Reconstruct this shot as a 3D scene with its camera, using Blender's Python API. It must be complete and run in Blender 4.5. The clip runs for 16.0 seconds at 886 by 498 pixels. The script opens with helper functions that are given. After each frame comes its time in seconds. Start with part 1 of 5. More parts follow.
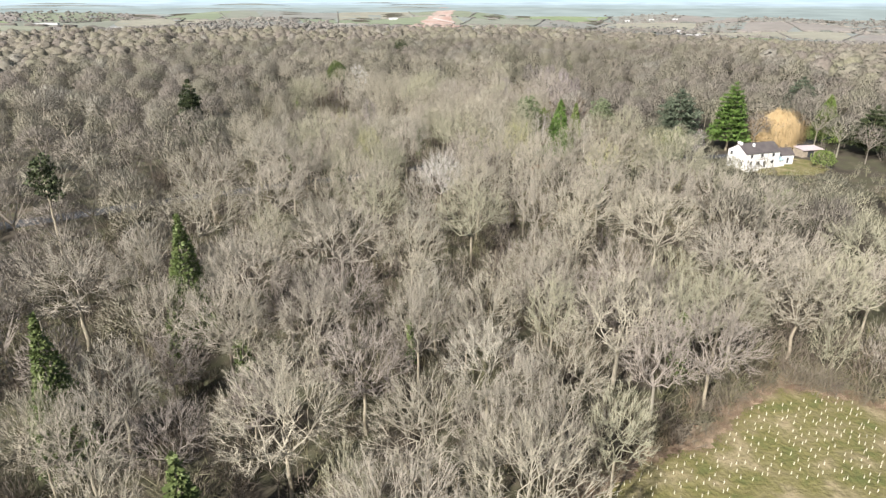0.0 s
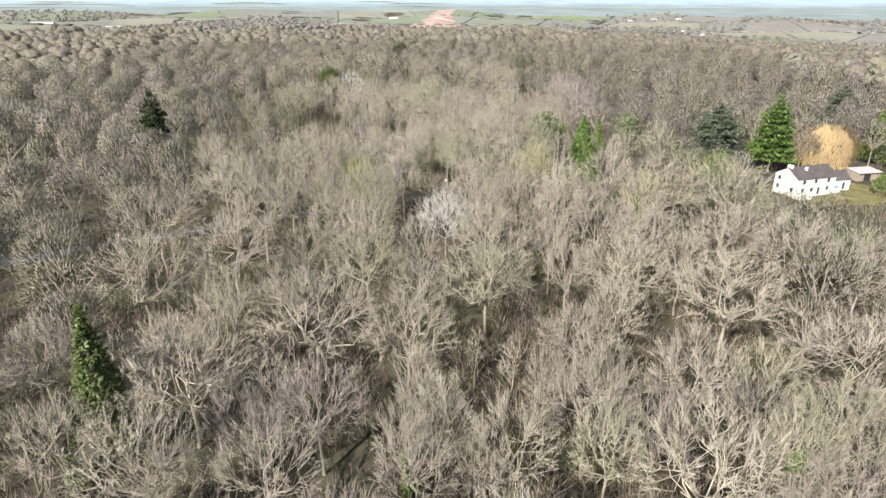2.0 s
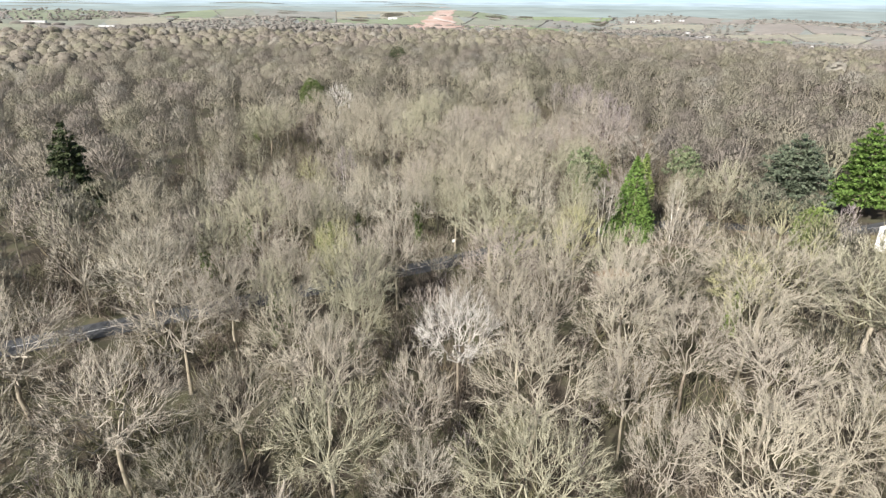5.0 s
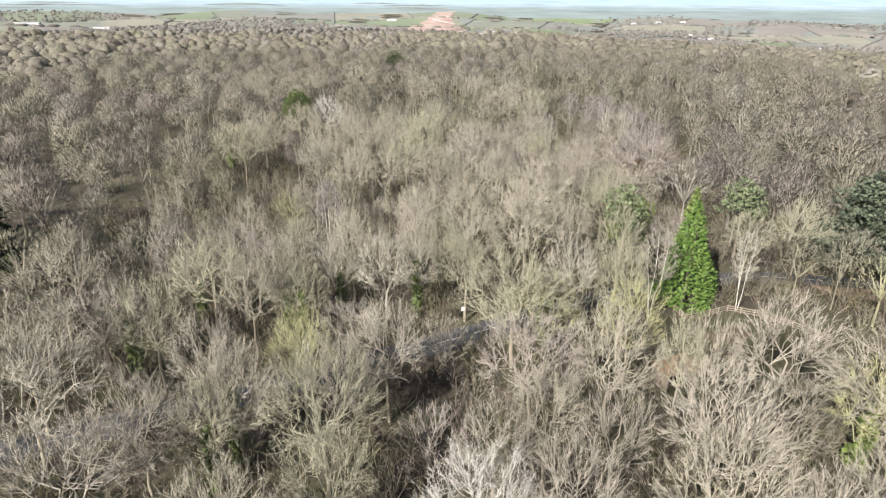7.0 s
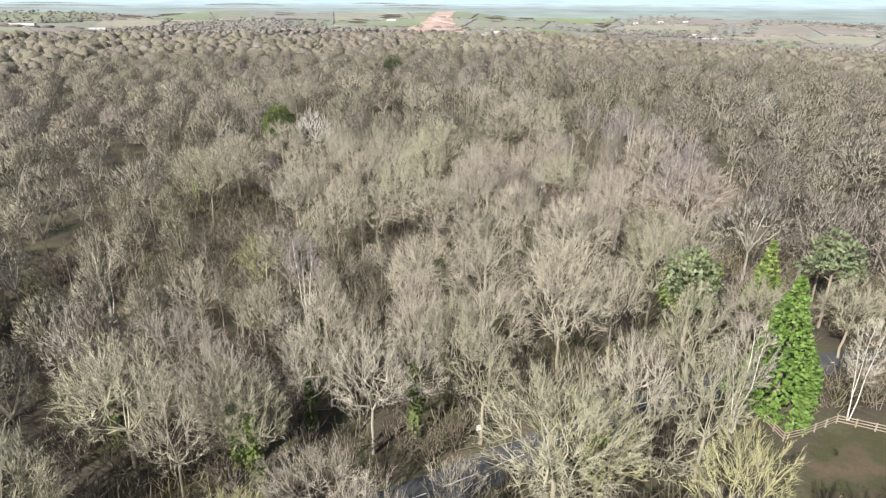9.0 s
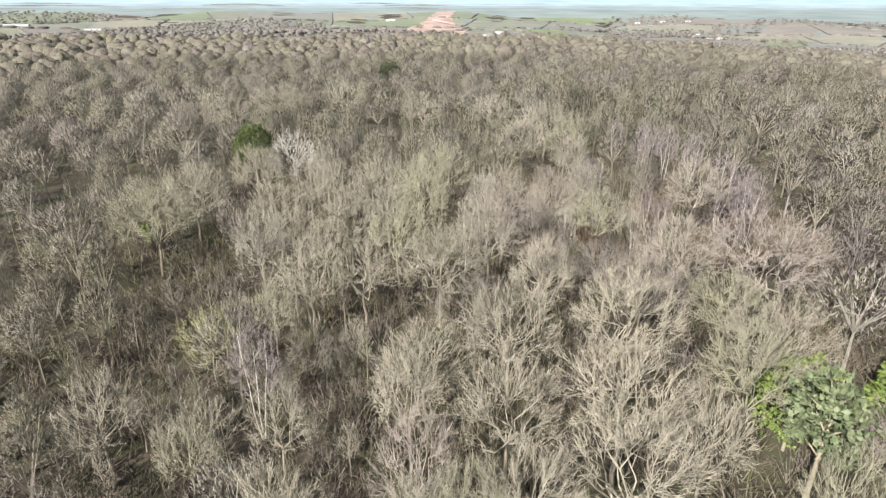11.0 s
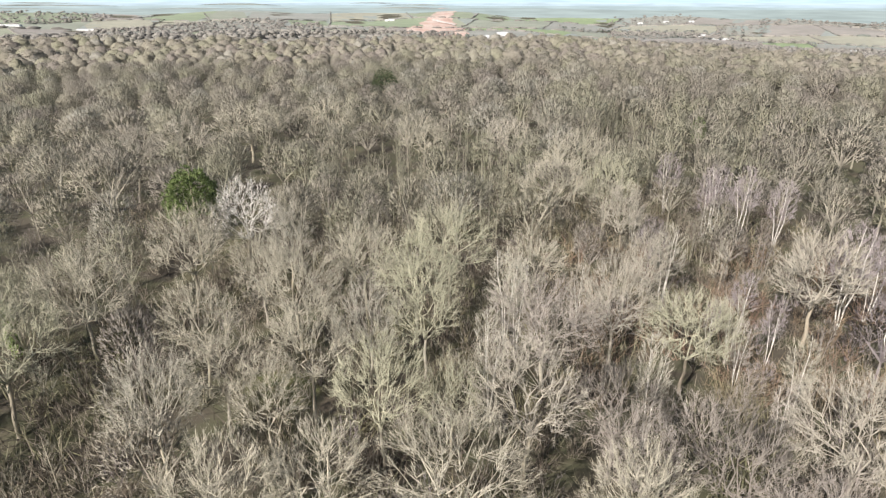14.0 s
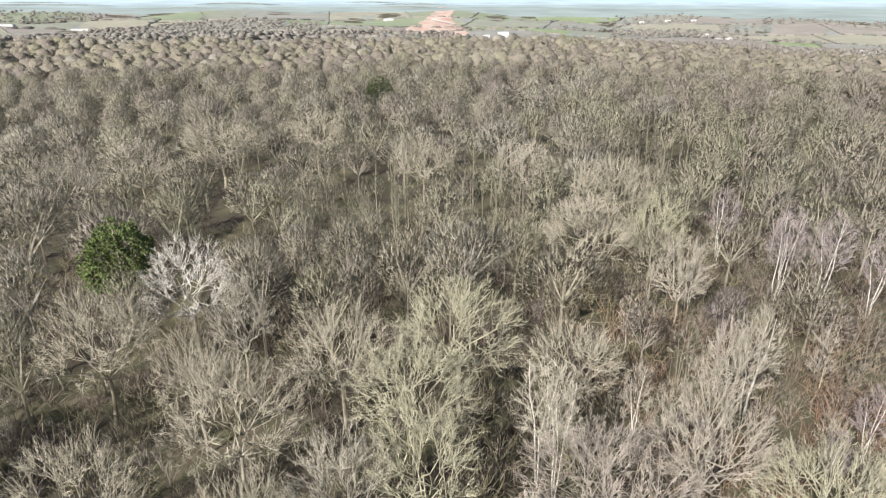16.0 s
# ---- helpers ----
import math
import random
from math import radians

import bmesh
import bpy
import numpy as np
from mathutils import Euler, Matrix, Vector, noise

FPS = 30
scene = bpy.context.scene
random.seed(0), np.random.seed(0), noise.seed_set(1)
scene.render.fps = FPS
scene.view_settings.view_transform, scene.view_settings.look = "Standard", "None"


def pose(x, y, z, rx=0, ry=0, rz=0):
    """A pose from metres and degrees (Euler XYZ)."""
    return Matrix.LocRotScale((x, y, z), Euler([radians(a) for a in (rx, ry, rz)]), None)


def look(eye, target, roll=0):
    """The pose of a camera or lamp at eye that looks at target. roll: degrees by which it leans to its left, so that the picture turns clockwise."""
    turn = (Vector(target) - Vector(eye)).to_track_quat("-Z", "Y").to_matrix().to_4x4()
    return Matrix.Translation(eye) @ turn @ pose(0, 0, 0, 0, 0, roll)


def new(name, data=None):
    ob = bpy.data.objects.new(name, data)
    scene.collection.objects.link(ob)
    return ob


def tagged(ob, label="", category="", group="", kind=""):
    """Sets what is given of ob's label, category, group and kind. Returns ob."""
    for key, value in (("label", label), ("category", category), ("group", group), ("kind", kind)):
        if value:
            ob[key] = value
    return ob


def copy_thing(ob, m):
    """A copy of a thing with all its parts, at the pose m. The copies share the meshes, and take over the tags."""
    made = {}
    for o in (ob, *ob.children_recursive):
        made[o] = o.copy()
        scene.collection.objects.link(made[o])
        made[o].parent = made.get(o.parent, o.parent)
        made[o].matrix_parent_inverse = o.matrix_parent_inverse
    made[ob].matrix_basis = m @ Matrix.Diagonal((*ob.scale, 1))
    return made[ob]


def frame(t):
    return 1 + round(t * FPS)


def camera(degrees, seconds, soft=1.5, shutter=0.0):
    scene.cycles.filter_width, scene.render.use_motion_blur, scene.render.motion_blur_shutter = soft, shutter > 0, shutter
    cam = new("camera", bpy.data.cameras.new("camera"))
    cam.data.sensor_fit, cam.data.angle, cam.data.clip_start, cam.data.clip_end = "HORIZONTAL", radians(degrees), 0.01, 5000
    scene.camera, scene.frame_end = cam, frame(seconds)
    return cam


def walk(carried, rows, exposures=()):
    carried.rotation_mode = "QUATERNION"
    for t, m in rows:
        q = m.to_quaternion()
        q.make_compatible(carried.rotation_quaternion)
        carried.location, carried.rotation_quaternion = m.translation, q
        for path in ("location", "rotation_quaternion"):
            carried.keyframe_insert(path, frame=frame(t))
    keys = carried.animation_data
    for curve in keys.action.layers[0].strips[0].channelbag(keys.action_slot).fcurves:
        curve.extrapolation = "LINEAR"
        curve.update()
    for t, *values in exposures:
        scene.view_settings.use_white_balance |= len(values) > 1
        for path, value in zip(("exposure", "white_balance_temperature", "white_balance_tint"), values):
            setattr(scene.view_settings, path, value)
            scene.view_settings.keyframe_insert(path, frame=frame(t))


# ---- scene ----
cam = camera(72.0, 16.0, 1.4)
METRES, EYE, TILT, LEAN, TURN = 150.0, 45.0, -22.3, 0.0, 0.0
ROWS = [
    (0.0, 0.0, 0.0, 0.0, -0.0, 0.0, -0.0),
    (0.5, -0.0015, 0.0426, 0.018, 0.0, -0.02, -0.01),
    (1.0, -0.0032, 0.0853, 0.0361, -0.0, -0.02, -0.05),
    (1.5, -0.0049, 0.128, 0.0541, -0.02, -0.06, -0.1),
    (2.0, -0.0064, 0.1708, 0.0722, 0.01, -0.08, -0.1),
    (2.5, -0.0078, 0.2133, 0.09, 0.01, -0.1, -0.14),
    (3.0, -0.0094, 0.2561, 0.1076, 0.02, -0.1, -0.17),
    (3.5, -0.0112, 0.2986, 0.1255, -0.01, -0.1, -0.24),
    (4.0, -0.0128, 0.3412, 0.1433, -0.04, -0.12, -0.3),
    (6.5, -0.0229, 0.5571, 0.2288, -0.18, 0.06, -0.28),
    (7.0, -0.024, 0.5992, 0.2463, -0.18, 0.06, -0.27),
    (7.5, -0.0252, 0.641, 0.264, -0.18, 0.03, -0.28),
    (8.0, -0.0267, 0.6829, 0.2814, -0.17, 0.01, -0.27),
    (8.5, -0.028, 0.7248, 0.2986, -0.14, 0.03, -0.22),
    (9.0, -0.0293, 0.7666, 0.3156, -0.15, 0.04, -0.19),
    (11.5, -0.0353, 0.9776, 0.4012, -0.13, 0.02, -0.07),
    (12.0, -0.0366, 1.0194, 0.4184, -0.15, -0.01, -0.09),
    (12.5, -0.0378, 1.0613, 0.4355, -0.14, -0.0, -0.09),
    (13.0, -0.0391, 1.1032, 0.4526, -0.15, 0.02, -0.09),
    (13.5, -0.0404, 1.1451, 0.4699, -0.15, 0.02, -0.08),
    (14.0, -0.0418, 1.187, 0.4869, -0.17, 0.01, -0.08),
    (14.5, -0.0429, 1.2283, 0.5043, -0.17, -0.04, -0.07),
    (15.0, -0.0443, 1.2701, 0.5212, -0.16, -0.04, -0.02),
    (15.5, -0.0456, 1.3117, 0.5387, -0.18, -0.03, 0.01),
    (16.0, -0.0469, 1.3532, 0.556, -0.21, -0.07, -0.0),
]
walk(cam, [(t, pose(0, 0, EYE, TILT, LEAN, TURN) @ pose(METRES * x, METRES * y, METRES * z, 90 + pitch, roll, yaw)) for t, x, y, z, yaw, pitch, roll in ROWS])

# ---- light and sky ----
SUN_ELEV, SUN_AZ = 34.0, 215.0        # degrees up; compass-like angle clockwise from +y
world = bpy.data.worlds.new("sky")
scene.world = world
world.use_nodes = True
wn = world.node_tree.nodes
sky = wn.new("ShaderNodeTexSky")
sky.sky_type = "NISHITA"
sky.sun_disc = False
sky.sun_elevation, sky.sun_rotation = radians(SUN_ELEV), radians(SUN_AZ)
sky.air_density, sky.dust_density = 1.0, 1.5
world.node_tree.links.new(sky.outputs[0], wn["Background"].inputs[0])
wn["Background"].inputs[1].default_value = 0.05
sun = new("sun", bpy.data.lights.new("sun", "SUN"))
sun.data.energy, sun.data.angle, sun.data.color = 5.0, radians(0.6), (1.0, 0.953, 0.91)
az = radians(SUN_AZ)
toward = Vector((math.sin(az) * math.cos(radians(SUN_ELEV)), math.cos(az) * math.cos(radians(SUN_ELEV)), math.sin(radians(SUN_ELEV))))
sun.matrix_world = look(toward * 200, (0, 0, 0))

scene.view_settings.exposure = 0.98

# ---- materials ----


def material(name, colours, scale=0.3, fine=6.0, rough=0.85, bump=0.0, source="noise", fleck=0.25, bump_dist=0.05, metal=0.0, thin=0.0, rounded=0.0):
    """Colours on a ramp, driven by broad noise, or by each thing's own number ("object") or the tint of a plant in a mass ("tint"); fine noise varies the value."""
    m = bpy.data.materials.new(name)
    m.use_nodes = True
    nt = m.node_tree
    n, ln = nt.nodes, nt.links
    b = n["Principled BSDF"]
    b.inputs["Roughness"].default_value = rough
    b.inputs["Metallic"].default_value = metal
    b.inputs["Specular IOR Level"].default_value = 0.25
    geo = n.new("ShaderNodeNewGeometry")
    broad = n.new("ShaderNodeTexNoise")
    broad.inputs["Scale"].default_value, broad.inputs["Detail"].default_value = scale, 4
    ln.new(geo.outputs["Position"], broad.inputs["Vector"])
    ramp = n.new("ShaderNodeValToRGB")
    el = ramp.color_ramp.elements
    while len(el) < len(colours):
        el.new(0.5)
    lo, hi = (0.32, 0.68) if source == "noise" else (0.0, 1.0)
    for i, c in enumerate(colours):
        el[i].position = lo + (hi - lo) * i / max(1, len(colours) - 1)
        el[i].color = (*c, 1)
    if source == "object":
        info = n.new("ShaderNodeObjectInfo")
        ln.new(info.outputs["Random"], ramp.inputs[0])
    elif source == "tint":
        at = n.new("ShaderNodeAttribute")
        at.attribute_name = "tint"
        ln.new(at.outputs["Fac"], ramp.inputs[0])
    else:
        ln.new(broad.outputs["Fac"], ramp.inputs[0])
    small = n.new("ShaderNodeTexNoise")
    small.inputs["Scale"].default_value, small.inputs["Detail"].default_value = fine, 5
    ln.new(geo.outputs["Position"], small.inputs["Vector"])
    add = n.new("ShaderNodeMath")
    add.operation = "MULTIPLY_ADD"
    add.inputs[1].default_value, add.inputs[2].default_value = fleck * 2, 1 - fleck
    ln.new(small.outputs["Fac"], add.inputs[0])
    mul = n.new("ShaderNodeVectorMath")
    mul.operation = "SCALE"
    ln.new(ramp.outputs[0], mul.inputs[0])
    ln.new(add.outputs[0], mul.inputs["Scale"])
    ln.new(mul.outputs[0], b.inputs["Base Color"])
    if thin:
        tr, mx = n.new("ShaderNodeBsdfTranslucent"), n.new("ShaderNodeMixShader")
        mx.inputs[0].default_value = thin
        ln.new(mul.outputs[0], tr.inputs[0])
        ln.new(b.outputs[0], mx.inputs[1])
        ln.new(tr.outputs[0], mx.inputs[2])
        ln.new(mx.outputs[0], n["Material Output"].inputs[0])
    if rounded:
        bulge, own, total, one = n.new("ShaderNodeAttribute"), n.new("ShaderNodeVectorMath"), n.new("ShaderNodeVectorMath"), n.new("ShaderNodeVectorMath")
        bulge.attribute_name = "bulge"
        own.operation, total.operation, one.operation = "SCALE", "ADD", "NORMALIZE"
        own.inputs["Scale"].default_value = 1 - rounded
        ln.new(geo.outputs["Normal"], own.inputs[0])
        ln.new(own.outputs[0], total.inputs[0])
        ln.new(bulge.outputs["Vector"], total.inputs[1])
        ln.new(total.outputs[0], one.inputs[0])
        ln.new(one.outputs[0], b.inputs["Normal"])
    if bump:
        bp = n.new("ShaderNodeBump")
        bp.inputs["Strength"].default_value, bp.inputs["Distance"].default_value = bump, bump_dist
        ln.new(small.outputs["Fac"], bp.inputs["Height"])
        ln.new(bp.outputs[0], b.inputs["Normal"])
    return m


#        pink-brown            beige               tan                 olive               pale                white               yellow              purple
TWIG = [(0.315, 0.278, 0.238), (0.335, 0.303, 0.247), (0.35, 0.32, 0.25), (0.335, 0.32, 0.23), (0.365, 0.338, 0.275), (0.49, 0.465, 0.42), (0.385, 0.37, 0.21), (0.275, 0.238, 0.232)]
m_twig_mass = material("twigs_of_the_wood", TWIG, fine=1.5, source="tint", thin=0.35, fleck=0.35, rounded=0.6)
# twig colours darkened and flecked, imitating the shade inside far crowns
m_far_shaded = material("shaded_far_crowns", [tuple(0.92 * v for v in c) for c in TWIG], fine=0.9, source="tint", thin=0.45, fleck=0.5, rounded=0.5)
m_brush = material("brown_brushwood", [(0.105, 0.085, 0.066), (0.145, 0.12, 0.093), (0.19, 0.165, 0.125), (0.155, 0.15, 0.085), (0.20, 0.13, 0.095)], fine=1.5, source="tint")
m_tone = [material("twigs_" + n, [tuple(0.88 * v for v in c), c, tuple(1.1 * v for v in c)], fine=1.5, source="object") for n, c in zip(("brown", "beige", "tan", "olive", "pale", "white", "yellow", "purple"), TWIG)]
m_bark = material("bark", [(0.25, 0.21, 0.16), (0.34, 0.30, 0.22), (0.30, 0.27, 0.22)], fine=9.0, source="object", bump=0.6)
m_birch = material("birch_bark", [(0.55, 0.52, 0.46), (0.66, 0.63, 0.57)], scale=2.0, fine=5.0, source="noise", fleck=0.35)
m_leaf = {n: material("leaves_" + n, c, scale=0.5, fine=2.5, rough=0.6, fleck=0.45) for n, c in {
    "cypress": [(0.075, 0.135, 0.03), (0.11, 0.18, 0.04), (0.15, 0.225, 0.06)], "pine": [(0.10, 0.125, 0.065), (0.14, 0.17, 0.09), (0.19, 0.215, 0.12)],
    "cedar": [(0.085, 0.105, 0.072), (0.115, 0.14, 0.092), (0.15, 0.175, 0.12)], "dark": [(0.035, 0.048, 0.022), (0.055, 0.07, 0.032), (0.085, 0.10, 0.045)],
    "ivy": [(0.065, 0.09, 0.028), (0.095, 0.125, 0.04), (0.14, 0.17, 0.065)], "bright": [(0.11, 0.155, 0.04), (0.15, 0.20, 0.055), (0.20, 0.24, 0.08)]}.items()}
m_willow = material("willow_shoots", [(0.40, 0.29, 0.15), (0.47, 0.35, 0.19)], fine=1.5, source="noise")
m_litter = material("leaf_litter", [(0.052, 0.043, 0.032), (0.074, 0.063, 0.046), (0.078, 0.077, 0.044), (0.115, 0.094, 0.068)], scale=0.12, fine=3.0, rough=0.95, bump=0.5, fleck=0.4)

# ---- shape of the land ----


def smooth(v):
    v = np.clip(v, 0.0, 1.0)
    return v * v * (3 - 2 * v)


def land(x, y):
    """Height of the ground, in metres, for numbers or arrays."""
    x, y = np.asarray(x, float), np.asarray(y, float)
    r = np.hypot(x, y - 110)
    z = -6.5 * (1 - smooth((y - 60) / 110)) - 4.0 * smooth((x - 45) / 45) * (1 - smooth((y - 260) / 150))
    z = z - 16 * smooth((x + 100) / 700) * smooth((r - 400) / 450)
    z = z - 4 * smooth((x - 60) / 220) * smooth((r - 350) / 300)
    z = z - 42 * smooth((r - 720) / 1100) + 60 * smooth((r - 1850) / 2800)
    z = z + smooth((r - 900) / 500) * (5.0 * np.sin(x * 0.0062 + y * 0.0021 + 0.7) + 3.5 * np.sin(x * 0.0127 - y * 0.0044 + 2.0) + 2.5 * np.sin(x * 0.0031 + y * 0.0093))
    z = z + 0.5 * np.sin(x * 0.045 + 1) * np.sin(y * 0.038) * (r > 1)
    return z


def at(x, y, dz=0.0):
    return Vector((x, y, float(land(x, y)) + dz))


def mesh_from(name, verts, tris, mat=None, smooth_faces=False, attr=None, bulge=None):
    me = bpy.data.meshes.new(name)
    verts, tris = np.asarray(verts, np.float32), np.asarray(tris, np.int32)
    me.vertices.add(len(verts))
    me.vertices.foreach_set("co", verts.ravel())
    me.loops.add(tris.size)
    me.loops.foreach_set("vertex_index", tris.ravel())
    me.polygons.add(len(tris))
    me.polygons.foreach_set("loop_start", np.arange(0, tris.size, 3, dtype=np.int32))
    if attr is not None:
        a = me.attributes.new("tint", "FLOAT", "POINT")
        a.data.foreach_set("value", np.asarray(attr, np.float32))
    if bulge is not None:
        me.attributes.new("bulge", "FLOAT_VECTOR", "POINT").data.foreach_set("vector", np.asarray(bulge, np.float32).ravel())
    if mat:
        me.materials.append(mat)
    me.update()
    if smooth_faces:
        me.polygons.foreach_set("use_smooth", np.ones(len(tris), bool))
    return me


def part(name, data, parent, mat=None, label="", m=None):
    ob = new(name, data)
    ob.parent = parent
    if m is not None:
        ob.matrix_basis = m
    if mat and not data.materials:
        data.materials.append(mat)
    if label:
        ob["label"] = label
    return ob


rings = np.concatenate([np.arange(2, 320, 5.0), np.geomspace(325, 4600, 70), [4700.0]])
sect = 120
ang = np.linspace(0, 2 * math.pi, sect, endpoint=False)
gx = (rings[:, None] * np.sin(ang)).ravel()
gy = (110 + rings[:, None] * np.cos(ang)).ravel()
gv = np.vstack([np.column_stack([gx, gy, land(gx, gy)]), [[0, 110, float(land(0, 110))]]])
gt = []
for i in range(len(rings) - 1):
    for j in range(sect):
        a, b = i * sect + j, i * sect + (j + 1) % sect
        gt += [(a, a + sect, b), (b, a + sect, b + sect)]
gt += [(len(gv) - 1, j, (j + 1) % sect) for j in range(sect)]
gt = np.array(gt)[:, ::-1]
ground = tagged(new("ground", mesh_from("ground", gv, gt, m_litter, True)), "brown leaf-littered woodland floor falling to open farmland", "ground", kind="structure")

# ---- growing bare trees ----
#         fork  centre  wide  up    down  lowest limbs trunk  top
SHAPE = {"oak": (0.36, 0.58, 0.46, 0.38, 0.24, 106, 9, 0.017, 0.46), "ash": (0.36, 0.58, 0.33, 0.42, 0.28, 110, 8, 0.015, 0.52),
         "birch": (0.38, 0.62, 0.18, 0.38, 0.26, 125, 0, 0.0062, 0.95), "pole": (0.35, 0.62, 0.12, 0.38, 0.25, 130, 0, 0.010, 0.97),
         "coppice": (0.0, 0.42, 0.37, 0.58, 0.22, 100, 10, 0.010, 0.0)}


def grow(seed, kind, detail):
    """Pieces of a bare tree one metre high: rows of start, end, both radii and the number of sides (1: a sliver), for the trunk and for the crown.
    Boughs part from the fork, and their twigs end in a lumpy dome."""
    rs = np.random.RandomState(seed)
    fork, centre, wide, rise, sink, lowest, limbs, tr, top = SHAPE[kind]
    trunk, crown = [], []
    full = detail == 3
    thick = {3: 1.0, 2: 1.45, 1: 2.4, 0: 4.0}[detail]
    f = np.array([rs.normal(0, 0.012), rs.normal(0, 0.012), fork])

    def bend(p, q, r0, r1, steps, sides, into, bow, crook=0.06):
        """A crooked bough from p to q; its points."""
        mid = bow * np.linalg.norm(q - p)
        pts = [p]
        for i in range(1, steps + 1):
            w = i / steps
            e = p + (q - p) * w
            if i < steps:
                e = e + np.array([0, 0, mid * 4 * w * (1 - w)]) + rs.normal(0, crook, 3) * np.linalg.norm(q - p)
            into.append((*pts[-1], *e, r0 + (r1 - r0) * (i - 1) / steps, r0 + (r1 - r0) * w, sides, 0, 0, 0))
            pts.append(e)
        return pts

    def along(pts, u):
        k = min(int(u * (len(pts) - 1)), len(pts) - 2)
        w = u * (len(pts) - 1) - k
        return pts[k] * (1 - w) + pts[k + 1] * w

    def unit(v):
        return v / max(1e-9, float(np.sqrt(v @ v)))

    n2 = {"oak": {3: 104, 2: 70, 1: 42, 0: 21}, "ash": {3: 84, 2: 54, 1: 28, 0: 17}, "birch": {3: 60, 2: 34, 1: 20, 0: 12},
          "pole": {3: 34, 2: 24, 1: 16, 0: 9}, "coppice": {3: 60, 2: 40, 1: 24, 0: 14}}[kind][detail]
    kids3, kids4 = {3: (8, 7), 2: (7, 5), 1: (6, 2), 0: (5, 1)}[detail]
    wild = {"oak": 0.62, "ash": 0.5, "coppice": 0.45}.get(kind, 0.42)
    lump = rs.uniform(0, 6.28, 6)
    tips = []
    for i in range(n2):
        cz = 1 - (1 - math.cos(radians(lowest))) * (i + 0.5) / n2
        th = i * 2.39996 + rs.normal(0, 0.25)
        sz = math.sqrt(max(0.0, 1 - cz * cz))
        k = 0.88 + 0.05 * math.sin(2 * th + lump[0]) * sz + 0.07 * math.sin(4 * th + lump[1] + 4 * cz) + rs.normal(0, 0.03)
        if rs.uniform() < 0.08:
            k *= rs.uniform(0.65, 0.85)
        tips.append(np.array([wide * k * sz * math.cos(th), wide * k * sz * math.sin(th), centre + (rise if cz > 0 else sink) * k * cz]))
    tips = np.array(tips)
    inner = np.array([0, 0, max(fork, centre - 0.16)])
    if limbs:
        if top:
            bend(np.zeros(3), f, tr, tr * 0.75, 3 if full else 1, 6 if full else 3 if detail else 1, trunk, 0.0, 0.02)
        seeds = tips[(np.arange(limbs) * n2 // limbs + rs.randint(0, max(1, n2 // limbs), limbs)) % n2]
        group = np.argmin(((tips[:, None] - seeds[None]) ** 2).sum(2), 1)
        boughs = []
        for j in range(limbs):
            own = tips[group == j]
            goal = own.mean(0) if len(own) else seeds[j]
            start = f if top else np.array([rs.normal(0, 0.02), rs.normal(0, 0.02), 0.0])
            end = start + (goal - start) * (0.74 if top else 0.66)
            boughs.append(bend(start, end, tr * (0.38 if top else 0.55) * min(thick, 1.6), tr * 0.14 * min(thick, 2), 4 if full else 2 if detail == 2 else 1, 4 if full else 3 if detail == 2 else 1, crown, -0.06 if top else 0.0, 0.10))
    else:
        stems = []
        for j in range(3 if kind == "birch" else 1):
            lean = 0.10 * wide / 0.18 * np.array([math.cos(j * 2.1 + lump[2]), math.sin(j * 2.1 + lump[2])]) if kind == "birch" else rs.normal(0, 0.04, 2)
            stems.append(bend(np.array([*(0.1 * lean), 0.0]), np.array([*lean, top * (1 - 0.09 * j)]), tr * min(thick, 1.8), tr * 0.22, 4 if full else 2, 5 if full else 3, trunk, 0.0, 0.012))
    for i, tip in enumerate(tips):
        if limbs:
            base = min((along(boughs[group[i]], u) for u in rs.uniform(0.4, 1.0, 3)), key=lambda c: float(((tip - c) ** 2).sum()))
        else:
            base = min((along(st, min(0.97, max(fork * 0.7, (tip[2] - 1.1 * math.hypot(tip[0] - st[-1][0], tip[1] - st[-1][1])) / top))) for st in stems), key=lambda c: float(((tip - c) ** 2).sum()))
        if np.linalg.norm(tip - base) < 0.02:
            base = base * 0.8 + f * 0.2
        pts = bend(base, base + (tip - base) * 0.93, (0.0027 if limbs else 0.0021) * thick, 0.0012 * thick if full else 0.0, 2 if full else 1, 3 if full else 1, crown, -0.05, 0.11)
        out = unit(tip - inner) * 0.75 + unit(tip - base) * 0.55
        reach = max(0.05, float(np.linalg.norm(tip - base)))
        for k in range(kids3):
            s3 = along(pts, rs.uniform(0.55, 1.0))
            l3 = (0.19 + 0.22 * rs.uniform()) * min(max(reach, 0.6 * wide), 0.22)
            d3 = unit(out * 0.7 + rs.normal(0, wild, 3) + np.array([0, 0, 0.18]))
            if full:
                m3 = s3 + d3 * l3 * 0.5
                d3 = unit(d3 + rs.normal(0, 0.32, 3) + np.array([0, 0, 0.22]))
                e3 = m3 + d3 * l3 * 0.6
                crown.append((*s3, *m3, 0.0016, 0.0011, 2, *out))
                crown.append((*m3, *e3, 0.0011, 0.0, 1, *out))
            else:
                m3, e3 = s3 + d3 * l3 * 0.5, s3 + d3 * l3
                crown.append((*s3, *e3, 0.0018 * thick, 0.0, 1, *out))
